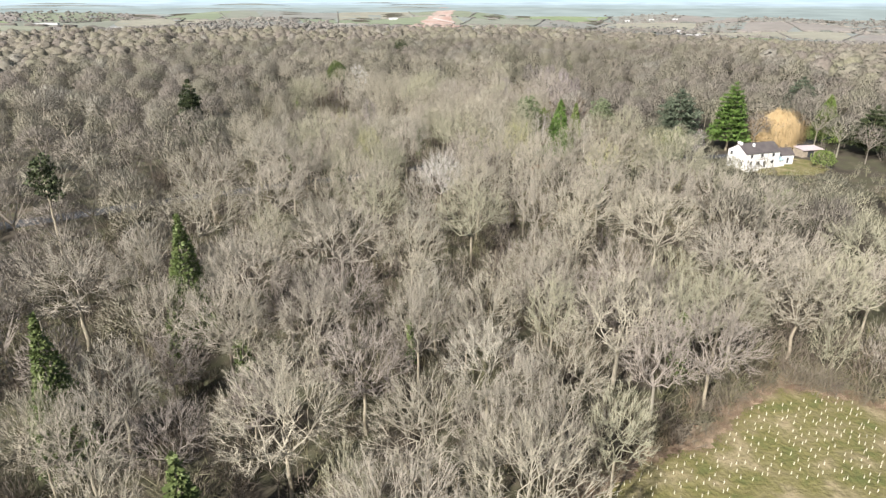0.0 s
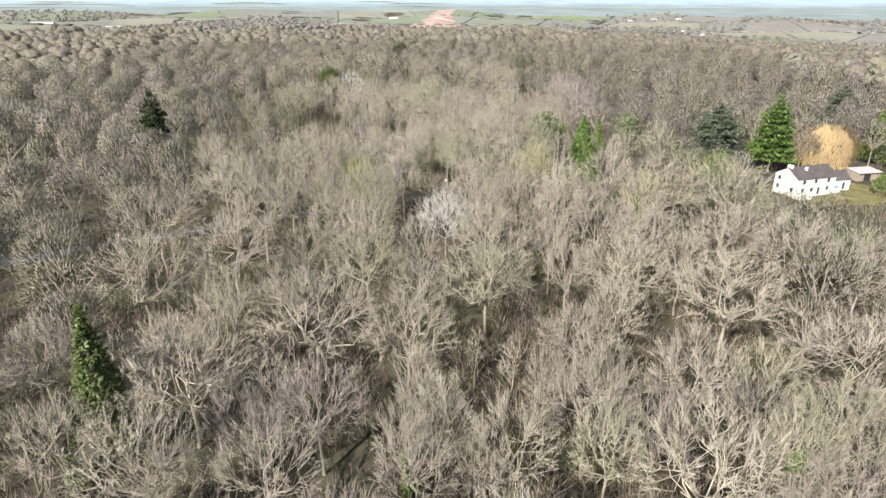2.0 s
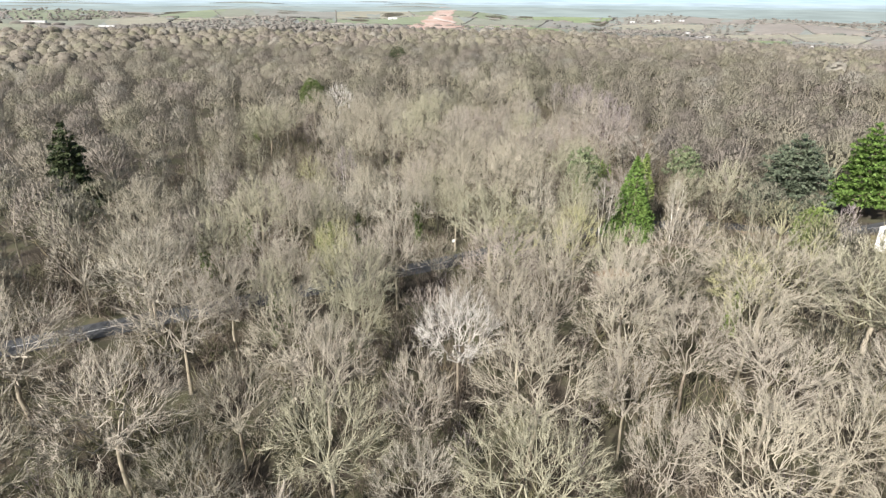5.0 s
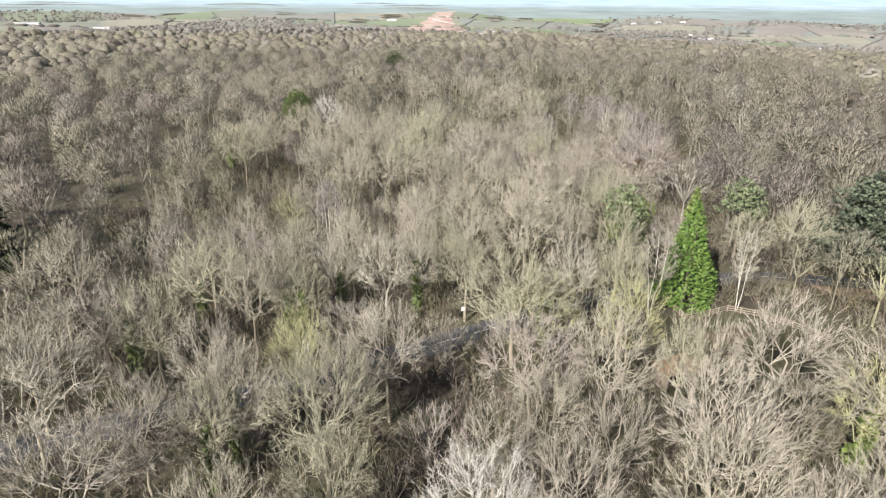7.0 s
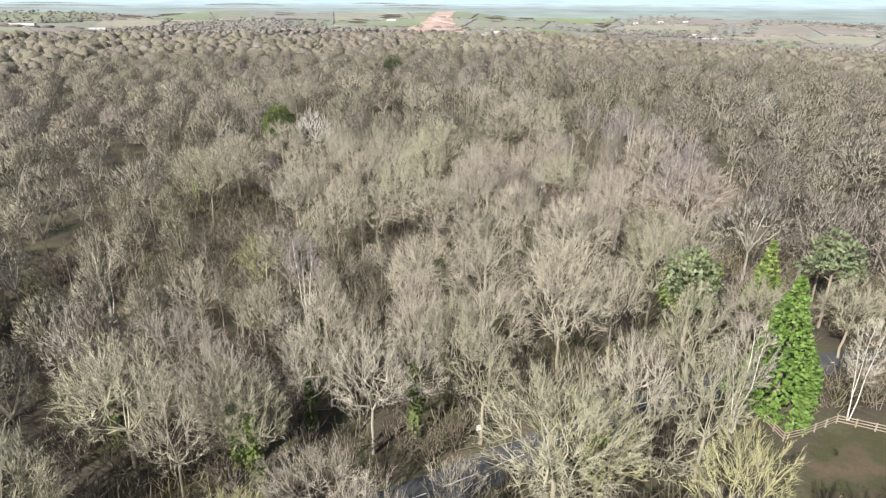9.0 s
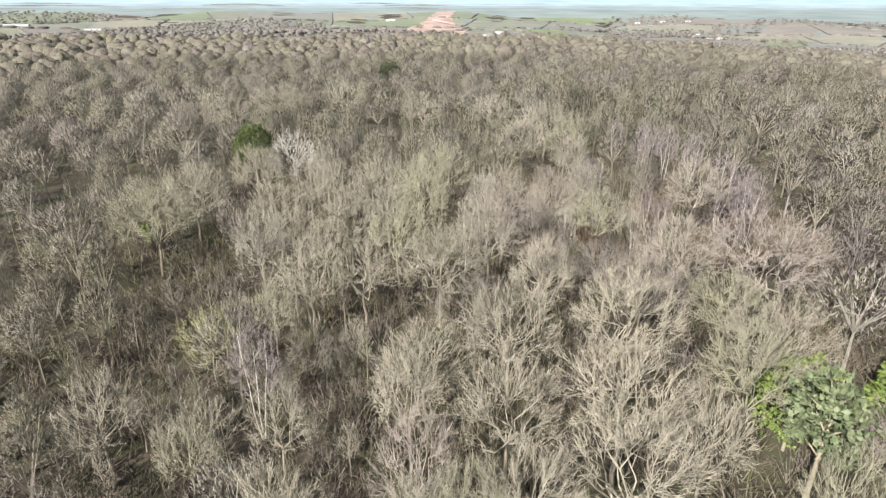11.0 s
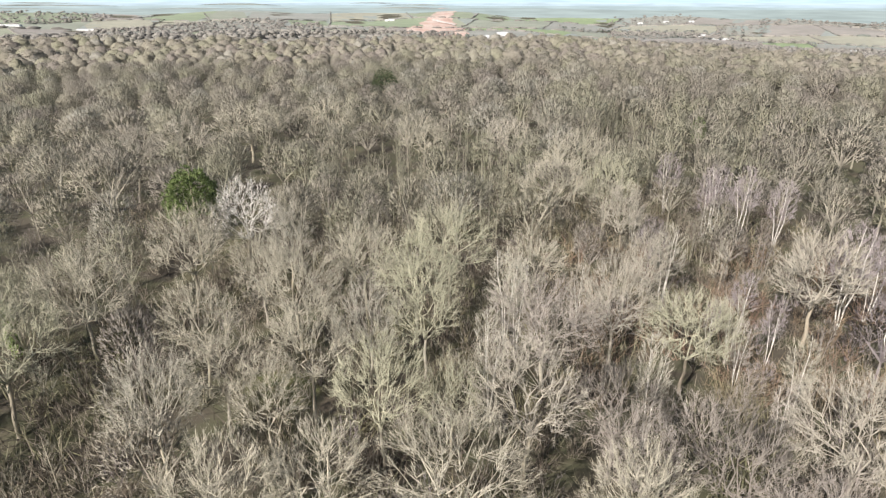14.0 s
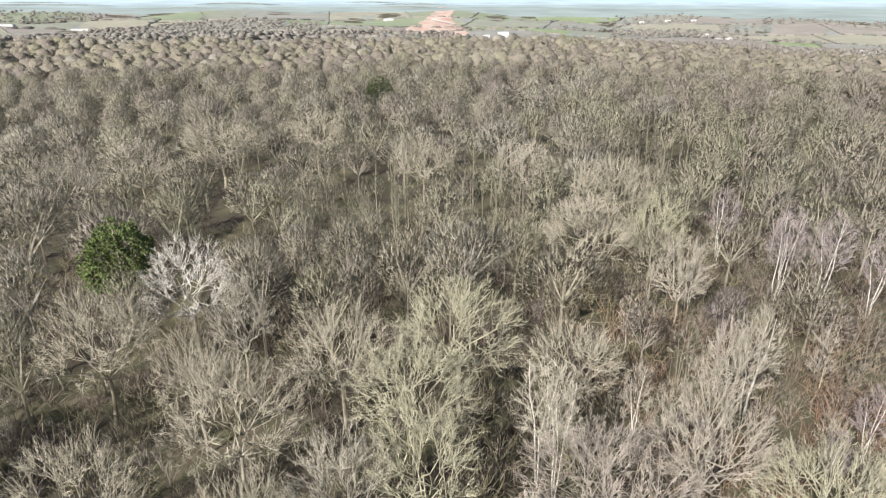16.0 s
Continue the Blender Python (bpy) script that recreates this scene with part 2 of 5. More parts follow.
            for _ in range(kids4):
                u = rs.uniform(0.1, 0.95)
                s4 = s3 + (m3 - s3) * 2 * u if u < 0.5 else m3 + (e3 - m3) * (2 * u - 1)
                e4 = s4 + unit(d3 + rs.normal(0, 0.75 * wild, 3) + np.array([0, 0, 0.12])) * l3 * rs.uniform(0.4, 0.85)
                crown.append((*s4, *e4, (0.00098 if full else 0.0013) * thick, 0.0, 1, *(out + rs.normal(0, 0.35, 3))))
    return np.array(trunk) if trunk else np.zeros((0, 12)), np.array(crown)


def twigs(rows):
    """Tapering round pieces as points, triangles and the way out of the crown at each point."""
    verts, tris, ways, base = [], [], [], 0
    if not len(rows):
        return np.zeros((0, 3)), np.zeros((0, 3), int), np.zeros((0, 3))
    for sides in np.unique(rows[:, 8]):
        s = rows[rows[:, 8] == sides]
        k = int(sides)
        p, q, r0, r1 = s[:, 0:3], s[:, 3:6], s[:, 6:7], s[:, 7:8]
        d = (q - p) / np.linalg.norm(q - p, axis=1, keepdims=True)
        ref = np.where(np.abs(d[:, 2:3]) < 0.8, np.array([[0, 0, 1.0]]), np.array([[1.0, 0, 0]]))
        u = np.cross(d, ref)
        u /= np.linalg.norm(u, axis=1, keepdims=True)
        w = np.cross(d, u)
        n = len(s)
        way = s[:, 9:12] / np.maximum(np.linalg.norm(s[:, 9:12], axis=1, keepdims=True), 1e-6)
        if k <= 2:
            a = (np.arange(n) * 2.39996)[:, None]
            turned = np.cross(d, s[:, 9:12])
            size = np.linalg.norm(turned, axis=1, keepdims=True)
            u = np.where(size > 0.05, turned / np.maximum(size, 1e-6), u * np.cos(a) + w * np.sin(a))
            if k == 2:
                v = np.stack([p - u * r0, p + u * r0, q + u * r1, q - u * r1], 1).reshape(-1, 3)
                i = np.arange(n)[:, None] * 4 + base
                verts.append(v)
                ways.append(np.repeat(way, 4, 0))
                tris.append(np.concatenate([i + np.array([[0, 1, 2]]), i + np.array([[0, 2, 3]])]))
                base += len(v)
                continue
            v = np.stack([p - u * r0, p + u * r0, q], 1).reshape(-1, 3)
            i = np.arange(n)[:, None] * 3 + base
            verts.append(v)
            ways.append(np.repeat(way, 3, 0))
            tris.append(i + np.array([[0, 1, 2]]))
            base += len(v)
            continue
        a = np.arange(k) * 2 * math.pi / k
        ring = u[:, None] * np.cos(a)[None, :, None] + w[:, None] * np.sin(a)[None, :, None]
        for pick, taper in ((r1[:, 0] > 1e-6, True), (r1[:, 0] <= 1e-6, False)):
            m = int(pick.sum())
            if not m:
                continue
            low = p[pick][:, None] + ring[pick] * r0[pick][:, None]
            j = np.arange(k)
            if taper:
                v = np.concatenate([low, q[pick][:, None] + ring[pick] * r1[pick][:, None]], 1).reshape(-1, 3)
                f = np.concatenate([np.stack([j, (j + 1) % k, k + j], 1), np.stack([(j + 1) % k, k + (j + 1) % k, k + j], 1)])
                step = 2 * k
            else:
                v = np.concatenate([low, q[pick][:, None]], 1).reshape(-1, 3)
                f = np.stack([j, (j + 1) % k, np.full(k, k)], 1)
                step = k + 1
            tris.append((np.arange(m)[:, None, None] * step + f[None] + base).reshape(-1, 3))
            verts.append(v)
            ways.append(np.repeat(way[pick], step, 0))
            base += len(v)
    return np.concatenate(verts), np.concatenate(tris), np.concatenate(ways)


def wood(rows):
    return twigs(rows)[:2]


def far_form(seed, kind, n, broad, length, rings=0, sectors=11):
    """A far tree: its stem and boughs, and a lumpy dome of fine upswept twigs."""
    rs = np.random.RandomState(seed)
    fork, centre, wide, rise, sink, lowest, limbs, tr, top = SHAPE[kind]
    lump = rs.uniform(0, 6.28, 4)
    knots = rs.normal(0, 1, (17, 3)) + np.array([0, 0, 0.5])
    knots /= np.linalg.norm(knots, axis=1, keepdims=True)

    def dome(cz, th, k=1.0):
        sz = math.sqrt(max(0.0, 1 - cz * cz))
        out = np.array([sz * math.cos(th), sz * math.sin(th), cz])
        near = float((knots @ out).max())
        k = k * (0.78 + 0.06 * math.sin(2 * th + lump[0]) * sz + 0.03 * math.sin(5 * th + lump[1] + 4 * cz) + 0.20 * float(smooth((near - 0.74) / 0.24)))
        return np.array([wide * k * sz * math.cos(th), wide * k * sz * math.sin(th), centre + (rise if cz > 0 else sink) * k * cz]), out

    clump, skin, outs = [], [], []
    for i in range(rings + 1 if rings else 0):
        for j in range(sectors):
            p, out = dome(math.cos(0.12 + i / rings * radians(98)), (j + 0.5 * (i % 2)) * 2 * math.pi / sectors, 0.83 + rs.normal(0, 0.05))
            clump.append(p)
            outs.append((out + rs.normal(0, 0.30, 3) + np.array([0, 0, 0.6])) / 1.4)
            if i < rings:
                a, b = i * sectors + j, i * sectors + (j + 1) % sectors
                c, d = a + sectors, b + sectors
                skin += [f for f in ([(a, c, b), (b, c, d)] if i % 2 else [(a, c, d), (a, d, b)]) if rs.uniform() > 0.10 + 0.10 * i / rings]
    rows = []
    for i in range(n):
        cz = 1 - (1 - math.cos(radians(min(lowest, 102)))) * (i + 0.5) / n
        p, out = dome(cz, i * 2.39996 + rs.normal(0, 0.3), 0.80 + 0.22 * rs.uniform() if i % 7 else rs.uniform(0.45, 0.8))
        d = out * 0.6 + rs.normal(0, 0.32, 3) + np.array([0, 0, 0.40])
        d /= np.linalg.norm(d)
        half = length * (wide + 0.1) * rs.uniform(0.6, 1.25)
        rows.append((*(p - d * half), *(p + d * half), broad * rs.uniform(0.6, 1.25), 0, 1, *(out + rs.normal(0, 0.3, 3))))
    start = np.array([0, 0, fork])
    for j in range(max(limbs, 3)):
        p, out = dome(rs.uniform(0.1, 0.9), j * 2.39996 + lump[3], 0.85)
        rows.append((*start, *p, max(tr, 0.008) * 0.75, 0, 1, 0, 0, 0))
    w = max(tr * 1.1, 0.008)
    stem = np.array([[-w, 0, 0], [w, 0, 0], [0, 0, centre + 0.1], [0, -w, 0], [0, w, 0], [0, 0, centre + 0.1]]), np.array([[0, 1, 2], [3, 4, 5]])
    form = [(*stem, np.zeros((6, 3))), twigs(np.array(rows))]
    return form + [(np.array(clump), np.array(skin), np.array(outs))] if rings else form


KINDS = ("oak", "ash", "birch", "pole", "coppice")
FORMS = {}
for kind in KINDS:
    for s in range(5):
        seed = 17 + 31 * s + 7 * KINDS.index(kind)
        for detail in (3, 2, 1, 0):
            if detail < 3 and kind in ("oak", "ash") or not detail and kind == "coppice":
                form = far_form(seed, kind, *((230, 0.0085, 0.075, 6), (1000, 0.0061, 0.068), (1150, 0.0042, 0.062))[detail])
            else:
                t_rows, c_rows = grow(seed, kind, detail)
                form = twigs(t_rows), twigs(c_rows)
            FORMS.setdefault((kind, detail), []).append(form)


# ---- the wood ----


def brush_form(seed):
    """A low bush of thin stems fanning from the ground."""
    rs = np.random.RandomState(seed)
    rows = []
    for i in range(20):
        a, lean = i * 2.4 + rs.uniform(0, 1), rs.uniform(0.05, 0.75)
        base = np.array([rs.normal(0, 0.12), rs.normal(0, 0.12), 0])
        tip = base + np.array([math.sin(lean) * math.cos(a), math.sin(lean) * math.sin(a), math.cos(lean)]) * rs.uniform(0.6, 1.0)
        rows.append((*base, *tip, 0.011, 0, 1, 0, 0, 0))
        for _ in range(2):
            s = base + (tip - base) * rs.uniform(0.3, 0.9)
            rows.append((*s, *(s + (tip - base) * 0.35 + rs.normal(0, 0.16, 3)), 0.009, 0, 1, 0, 0, 0))
    return (twigs(np.array(rows)),)


BRUSH = [brush_form(s) for s in range(5)]
rng = np.random.RandomState(5)
FIELD_EDGE = [(10, 47), (16, 52.3), (23.5, 58.2), (33, 61.7), (39.4, 68), (48.5, 73.8), (55, 72.5), (61.4, 70.5), (110, 68)]
ROAD = [(-150, 112), (-90, 132), (-40, 154.3), (-11, 168.2), (1.5, 174.6), (14, 181.5), (30, 188.8), (52, 195.5), (66, 198), (86, 201.5), (110, 208.5), (150, 232)]
RIDE = [(-52, 284), (-47.5, 300), (-49, 338), (-46.5, 365), (-44, 398), (-40, 440)]
KINDS_OF_TREE = {"oak": ("oak_tree", 0.88), "ash": ("ash_tree", 0.64), "birch": ("birch_tree", 0.36), "pole": ("young_tree", 0.24), "coppice": ("coppice_shrub", 0.74)}
TONES = ("grey-brown", "beige", "tan", "olive-tinged", "pale", "whitish", "yellow-green", "purplish")


def off_line(x, y, line):
    best = 1e9
    for (ax, ay), (bx, by) in zip(line, line[1:]):
        u = max(0.0, min(1.0, ((x - ax) * (bx - ax) + (y - ay) * (by - ay)) / ((bx - ax) ** 2 + (by - ay) ** 2)))
        best = min(best, math.hypot(x - ax - u * (bx - ax), y - ay - u * (by - ay)))
    return best


def in_field(x, y, margin=0.0):
    if x < 10 - margin:
        return False
    return y < np.interp(x, [p[0] for p in FIELD_EDGE], [p[1] for p in FIELD_EDGE]) + margin


def clear_of(x, y, r=2.0):
    """Whether woodland may grow here."""
    if in_field(x, y, r) or off_line(x, y, ROAD) < 2.5 + 0.5 * r or off_line(x, y, RIDE) < 3.6 + 0.6 * r:
        return False
    if 28 < x < 57 and 158 < y < 184 or math.hypot(x + 8, y - 222) < 4.5 or math.hypot(x + 26, y - 256) < 4:
        return False
    if 88 < x < 126 and 180 < y < 208 or 22 < x < 33 and 158 < y < 168:
        return False
    return True


def nearness(x, y):
    return math.hypot(x, max(35.0, 1.4 * abs(x), y - 219.0))


class Mass:
    """Plants too many to count, joined into one mesh."""

    def __init__(self):
        self.v, self.t, self.a, self.b, self.n = [], [], [], [], 0

    def add(self, form, x, y, height, wide, spin, tint, dz=-0.1, slim=1.0):
        c, s, z = math.cos(spin), math.sin(spin), float(land(x, y)) + dz
        for v, t, b in form:
            if not len(v):
                continue
            w = np.column_stack([(v[:, 0] * c - v[:, 1] * slim * s) * (height * wide) + x, (v[:, 0] * s + v[:, 1] * slim * c) * (height * wide) + y, v[:, 2] * height + z])
            self.v.append(w)
            self.t.append(t + self.n)
            self.a.append(np.full(len(w), tint))
            self.b.append(np.column_stack([b[:, 0] * c - b[:, 1] * s, b[:, 0] * s + b[:, 1] * c, b[:, 2]]))
            self.n += len(w)

    def make(self, name, mat, label, category, soft=False):
        ob = new(name, mesh_from(name, np.concatenate(self.v), np.concatenate(self.t), mat, soft, np.concatenate(self.a), np.concatenate(self.b)))
        return tagged(ob, label, category, kind="stuff")


TREE_MESH = {}
placed = []


def tree_mesh(kind, s, which):
    key = kind, s, which
    if key not in TREE_MESH:
        v, t, _ = FORMS[kind, 3][s][which]
        me = mesh_from(f"{kind}_{'crown' if which else 'trunk'}", v, t, m_tone[1] if which else (m_birch if kind == "birch" else m_bark), smooth_faces=not which)
        TREE_MESH[key] = me
    return TREE_MESH[key]


def bare_tree(x, y, height, across, kind, tone):
    """One leafless tree: a trunk and a crown of boughs and twigs."""
    s = rng.randint(5)
    name, span = KINDS_OF_TREE[kind]
    wide = min(1.05 * across / (span * height), 1.4 if span > 0.5 else 1.1)
    what = {"oak": "broad-domed leafless oak", "ash": "upswept leafless ash", "birch": "slender leafless birch", "pole": "thin young leafless tree", "coppice": "many-stemmed leafless coppice shrub"}[kind]
    thing = tagged(new(name), f"{what} with {TONES[tone]} twigs standing in the wood", "tree" if kind != "coppice" else "shrub", "bare trees of the wood")
    thing.matrix_basis = Matrix.Translation(at(x, y, -0.15)) @ Matrix.Rotation(rng.uniform(0, 6.28), 4, "Z") @ Matrix.Diagonal((height * wide, height * wide, height, 1))
    if len(FORMS[kind, 3][s][0][0]):
        part("trunk", tree_mesh(kind, s, 0), thing)
    crown = part("crown", tree_mesh(kind, s, 1), thing)
    crown.material_slots[0].link = "OBJECT"
    crown.material_slots[0].material = m_tone[tone]
    placed.append((x, y, across))
    return thing


bare_tree(-16.7, 51.8, 19.1, 14.5, "oak", 2)
bare_tree(-1.7, 50.5, 18.4, 12.6, "oak", 2)
bare_tree(-8.7, 43.5, 15.5, 5.0, "ash", 3)
bare_tree(-9.8, 62.8, 18.1, 11.9, "oak", 0)
bare_tree(4.9, 50.0, 17.0, 8.9, "oak", 1)
bare_tree(15.1, 61.5, 17.5, 10.4, "ash", 2)
bare_tree(24.0, 72.5, 18.7, 13.6, "ash", 2)
bare_tree(18.2, 50.9, 16.4, 7.4, "ash", 3)
bare_tree(47.7, 87.5, 20.0, 18.9, "oak", 1)
bare_tree(52.3, 79.6, 17.9, 11.5, "ash", 2)
bare_tree(-37.8, 59.0, 17.3, 9.7, "ash", 4)
bare_tree(-42.1, 51.0, 17.1, 9.4, "oak", 2)
bare_tree(-36.3, 50.0, 17.5, 10.3, "oak", 1)
bare_tree(-30.6, 87.4, 19.2, 14.9, "oak", 1)
bare_tree(-55.2, 82.1, 20.0, 17.8, "oak", 1)
bare_tree(-29.8, 74.1, 18.3, 12.4, "oak", 1)
bare_tree(-17.4, 73.9, 17.5, 10.4, "oak", 1)
bare_tree(-17.9, 97.7, 20.0, 18.8, "oak", 1)
bare_tree(-3.4, 72.6, 16.8, 8.4, "ash", 1)
bare_tree(6.1, 76.9, 17.3, 9.7, "oak", 2)
bare_tree(14.9, 82.5, 17.2, 9.4, "ash", 1)
bare_tree(-30.7, 41.9, 16.4, 7.3, "ash", 2)
bare_tree(9.2, 56.9, 16.3, 7.1, "ash", 1)
bare_tree(11.7, 50.0, 16.6, 7.9, "oak", 1)
bare_tree(76.6, 101.2, 19.7, 16.1, "oak", 3)
bare_tree(-45.2, 108.9, 19.5, 15.7, "oak", 2)
bare_tree(-37.5, 87.3, 16.4, 7.4, "ash", 1)
bare_tree(-49.8, 91.3, 17.0, 9.1, "oak", 1)
bare_tree(-12.8, 115.3, 18.3, 12.5, "oak", 3)
bare_tree(5.4, 110.5, 19.0, 14.4, "oak", 3)
bare_tree(26.6, 112.1, 18.7, 13.4, "oak", 2)
bare_tree(38.9, 103.8, 19.5, 15.7, "oak", 2)
bare_tree(17.4, 86.6, 17.2, 9.5, "ash", 2)
bare_tree(28.1, 87.6, 17.7, 10.7, "ash", 1)
bare_tree(3.3, 98.2, 11, 6.9, "pole", 2)
bare_tree(-3.8, 87.5, 15.9, 6.0, "ash", 2)
bare_tree(15.5, 76.3, 16.6, 7.8, "ash", 3)
bare_tree(7.6, 95.8, 11, 6.8, "pole", 2)
bare_tree(11.0, 86.5, 15.9, 6.0, "ash", 2)
bare_tree(3.1, 74.0, 15.7, 5.7, "ash", 1)
bare_tree(40.6, 79.0, 17.9, 11.5, "oak", 3)
bare_tree(64.3, 113.9, 18.4, 12.8, "oak", 1)
bare_tree(55.7, 119.7, 18.8, 13.8, "oak", 1)
bare_tree(7.1, 122.8, 18.8, 13.7, "oak", 2)
bare_tree(-34.0, 117.8, 19.2, 14.7, "oak", 1)
bare_tree(-46.9, 152.0, 18.7, 13.5, "oak", 2)
bare_tree(-15.3, 126.0, 17.8, 11.2, "oak", 1)
bare_tree(42.3, 144.8, 20.0, 18.6, "oak", 2)
bare_tree(53.9, 140.0, 20.0, 19.9, "ash", 3)
bare_tree(33.1, 124.1, 18.4, 12.7, "oak", 1)
bare_tree(22.0, 141.7, 18.0, 11.6, "ash", 1)
bare_tree(26.6, 131.4, 17.0, 9.1, "ash", 1)
bare_tree(-14.6, 144.2, 18.3, 12.5, "oak", 3)
bare_tree(-30.6, 141.4, 17.3, 9.9, "oak", 1)
bare_tree(-50.5, 127.4, 19.5, 15.7, "oak", 1)
bare_tree(46.6, 122.5, 18.7, 13.4, "oak", 1)
bare_tree(18.6, 115.0, 16.7, 8.2, "oak", 1)
bare_tree(-34.2, 134.1, 18.8, 13.7, "oak", 1)
bare_tree(17.4, 124.2, 16.7, 8.2, "oak", 1)
bare_tree(-4.9, 121.5, 16.5, 7.7, "ash", 1)
bare_tree(-53.7, 169.4, 18.1, 12.0, "oak", 2)
bare_tree(-43.0, 145.2, 18.9, 14.1, "oak", 4)
bare_tree(-19.0, 155.1, 16.5, 7.6, "oak", 6)
bare_tree(-9.5, 155.3, 17.2, 9.6, "oak", 1)
bare_tree(-12.8, 136.5, 16.7, 8.2, "oak", 3)
bare_tree(-20.4, 130.9, 17.6, 10.5, "oak", 2)
bare_tree(5.8, 166.1, 18.9, 13.9, "oak", 3)
bare_tree(15.0, 153.2, 17.2, 9.6, "ash", 2)
bare_tree(33.5, 153.3, 18.1, 11.9, "ash", 1)
bare_tree(6.7, 145.5, 16.4, 7.4, "oak", 2)
bare_tree(12.6, 142.7, 16.1, 6.6, "ash", 1)
bare_tree(19.9, 134.8, 17.9, 11.4, "ash", 2)
bare_tree(6.8, 134.8, 17.3, 9.7, "oak", 1)
bare_tree(35.9, 136.1, 17.3, 9.7, "ash", 2)
bare_tree(-37.4, 160.0, 16.7, 8.2, "ash", 3)
bare_tree(-28.5, 168.5, 16.3, 7.3, "ash", 2)
bare_tree(-21.2, 161.8, 9.5, 8.7, "coppice", 6)
bare_tree(-28.6, 153.1, 16.7, 8.3, "oak", 1)
bare_tree(-14.0, 149.5, 16.4, 7.4, "oak", 1)
bare_tree(1.3, 185.9, 17.1, 9.2, "oak", 2)
bare_tree(10.3, 189.7, 18.2, 12.1, "oak", 2)
bare_tree(21.2, 172.5, 16.5, 7.6, "ash", 3)
bare_tree(14.7, 175.1, 16.5, 7.6, "ash", 4)
bare_tree(25.4, 152.9, 16.0, 6.3, "ash", 2)
bare_tree(19.3, 161.5, 16.6, 7.9, "ash", 6)
bare_tree(23.0, 155.0, 15.6, 5.2, "ash", 3)
bare_tree(17.6, 193.7, 16.6, 7.9, "oak", 2)
bare_tree(24.2, 184.6, 16.6, 8.1, "ash", 3)
bare_tree(-7.0, 184.6, 16.2, 6.8, "oak", 2)
bare_tree(-17.4, 184.7, 16.7, 8.2, "oak", 2)
bare_tree(-25.6, 174.6, 16.9, 8.7, "oak", 1)
bare_tree(-54.9, 207.1, 15, 5.6, "birch", 2)
bare_tree(-35.9, 221.5, 9.5, 8.9, "coppice", 6)
bare_tree(-52.9, 247.1, 18.8, 13.7, "oak", 3)
bare_tree(-24.7, 206.3, 15, 5.0, "birch", 7)
bare_tree(31.4, 208.3, 17.9, 11.5, "oak", 2)
bare_tree(16.3, 213.1, 18.6, 13.2, "oak", 2)
bare_tree(2.6, 211.0, 18.0, 11.7, "oak", 2)
bare_tree(8.6, 226.4, 17.1, 9.3, "oak", 2)
bare_tree(29.0, 233.7, 18.3, 12.4, "oak", 1)
bare_tree(40.3, 230.3, 20.0, 18.7, "oak", 0)
bare_tree(11.7, 198.4, 18.6, 13.2, "oak", 2)
bare_tree(1.0, 197.8, 17.4, 10.2, "oak", 2)
bare_tree(-8.2, 200.7, 16.4, 7.5, "oak", 2)
bare_tree(-29.5, 202.2, 9.5, 10.0, "coppice", 2)
bare_tree(-21.7, 218.5, 9.5, 6.8, "coppice", 1)
bare_tree(25.6, 202.9, 17.4, 10.0, "oak", 3)
bare_tree(1.9, 240.1, 17.6, 10.7, "ash", 1)
bare_tree(-33.3, 240.0, 17.2, 9.5, "oak", 4)
bare_tree(-9.7, 267.7, 18.4, 12.7, "oak", 3)
bare_tree(15.5, 260.9, 17.8, 11.0, "oak", 1)
bare_tree(7.4, 266.5, 9.5, 9.9, "coppice", 1)
bare_tree(-8.3, 258.2, 17.2, 9.4, "ash", 3)
bare_tree(-4.9, 279.1, 19.1, 14.5, "oak", 3)
bare_tree(-43.6, 275.5, 18.4, 12.7, "oak", 2)
bare_tree(-34.3, 254.3, 17.3, 9.8, "oak", 2)
bare_tree(-51.4, 261.3, 18.6, 13.2, "oak", 2)
bare_tree(17.5, 267.4, 9.5, 10.7, "coppice", 0)
bare_tree(23.9, 273.9, 16.1, 6.5, "ash", 1)
bare_tree(44.4, 266.5, 18.4, 12.6, "ash", 1)
bare_tree(37.7, 280.5, 11, 6.5, "pole", 1)
bare_tree(20.1, 242.5, 9.5, 11.9, "coppice", 0)
bare_tree(-0.8, 250.7, 15, 4.1, "birch", 4)
bare_tree(3.9, 265.2, 15, 4.2, "birch", 4)
bare_tree(15.4, 245.2, 15, 3.5, "birch", 4)
bare_tree(16.0, 308.5, 19.4, 15.5, "oak", 2)
bare_tree(27.5, 311.5, 17.6, 10.6, "ash", 3)
bare_tree(43.7, 322.8, 15, 12.3, "birch", 7)
bare_tree(50.0, 311.8, 15, 11.7, "birch", 7)
bare_tree(26.4, 296.1, 16.8, 8.4, "ash", 1)
bare_tree(17.7, 290.8, 11, 4.7, "pole", 1)
bare_tree(-30.5, 281.9, 16.5, 7.6, "ash", 4)
bare_tree(-31.8, 271.3, 16.6, 8.1, "oak", 2)
bare_tree(-25.0, 263.5, 18.3, 12.5, "oak", 2)
bare_tree(2.7, 267.6, 15, 5.7, "birch", 4)
bare_tree(26.5, 281.2, 9.5, 8.2, "coppice", 1)
bare_tree(28.2, 277.8, 15, 5.7, "birch", 4)
bare_tree(-62.6, 371.6, 20.0, 23.0, "oak", 2)
bare_tree(-2.7, 329.8, 9.5, 13.0, "coppice", 3)
bare_tree(-72.1, 348.8, 19.3, 15.2, "oak", 1)
bare_tree(-78.1, 331.3, 19.8, 16.5, "oak", 1)
bare_tree(-40.8, 384.6, 19.6, 16.0, "oak", 2)
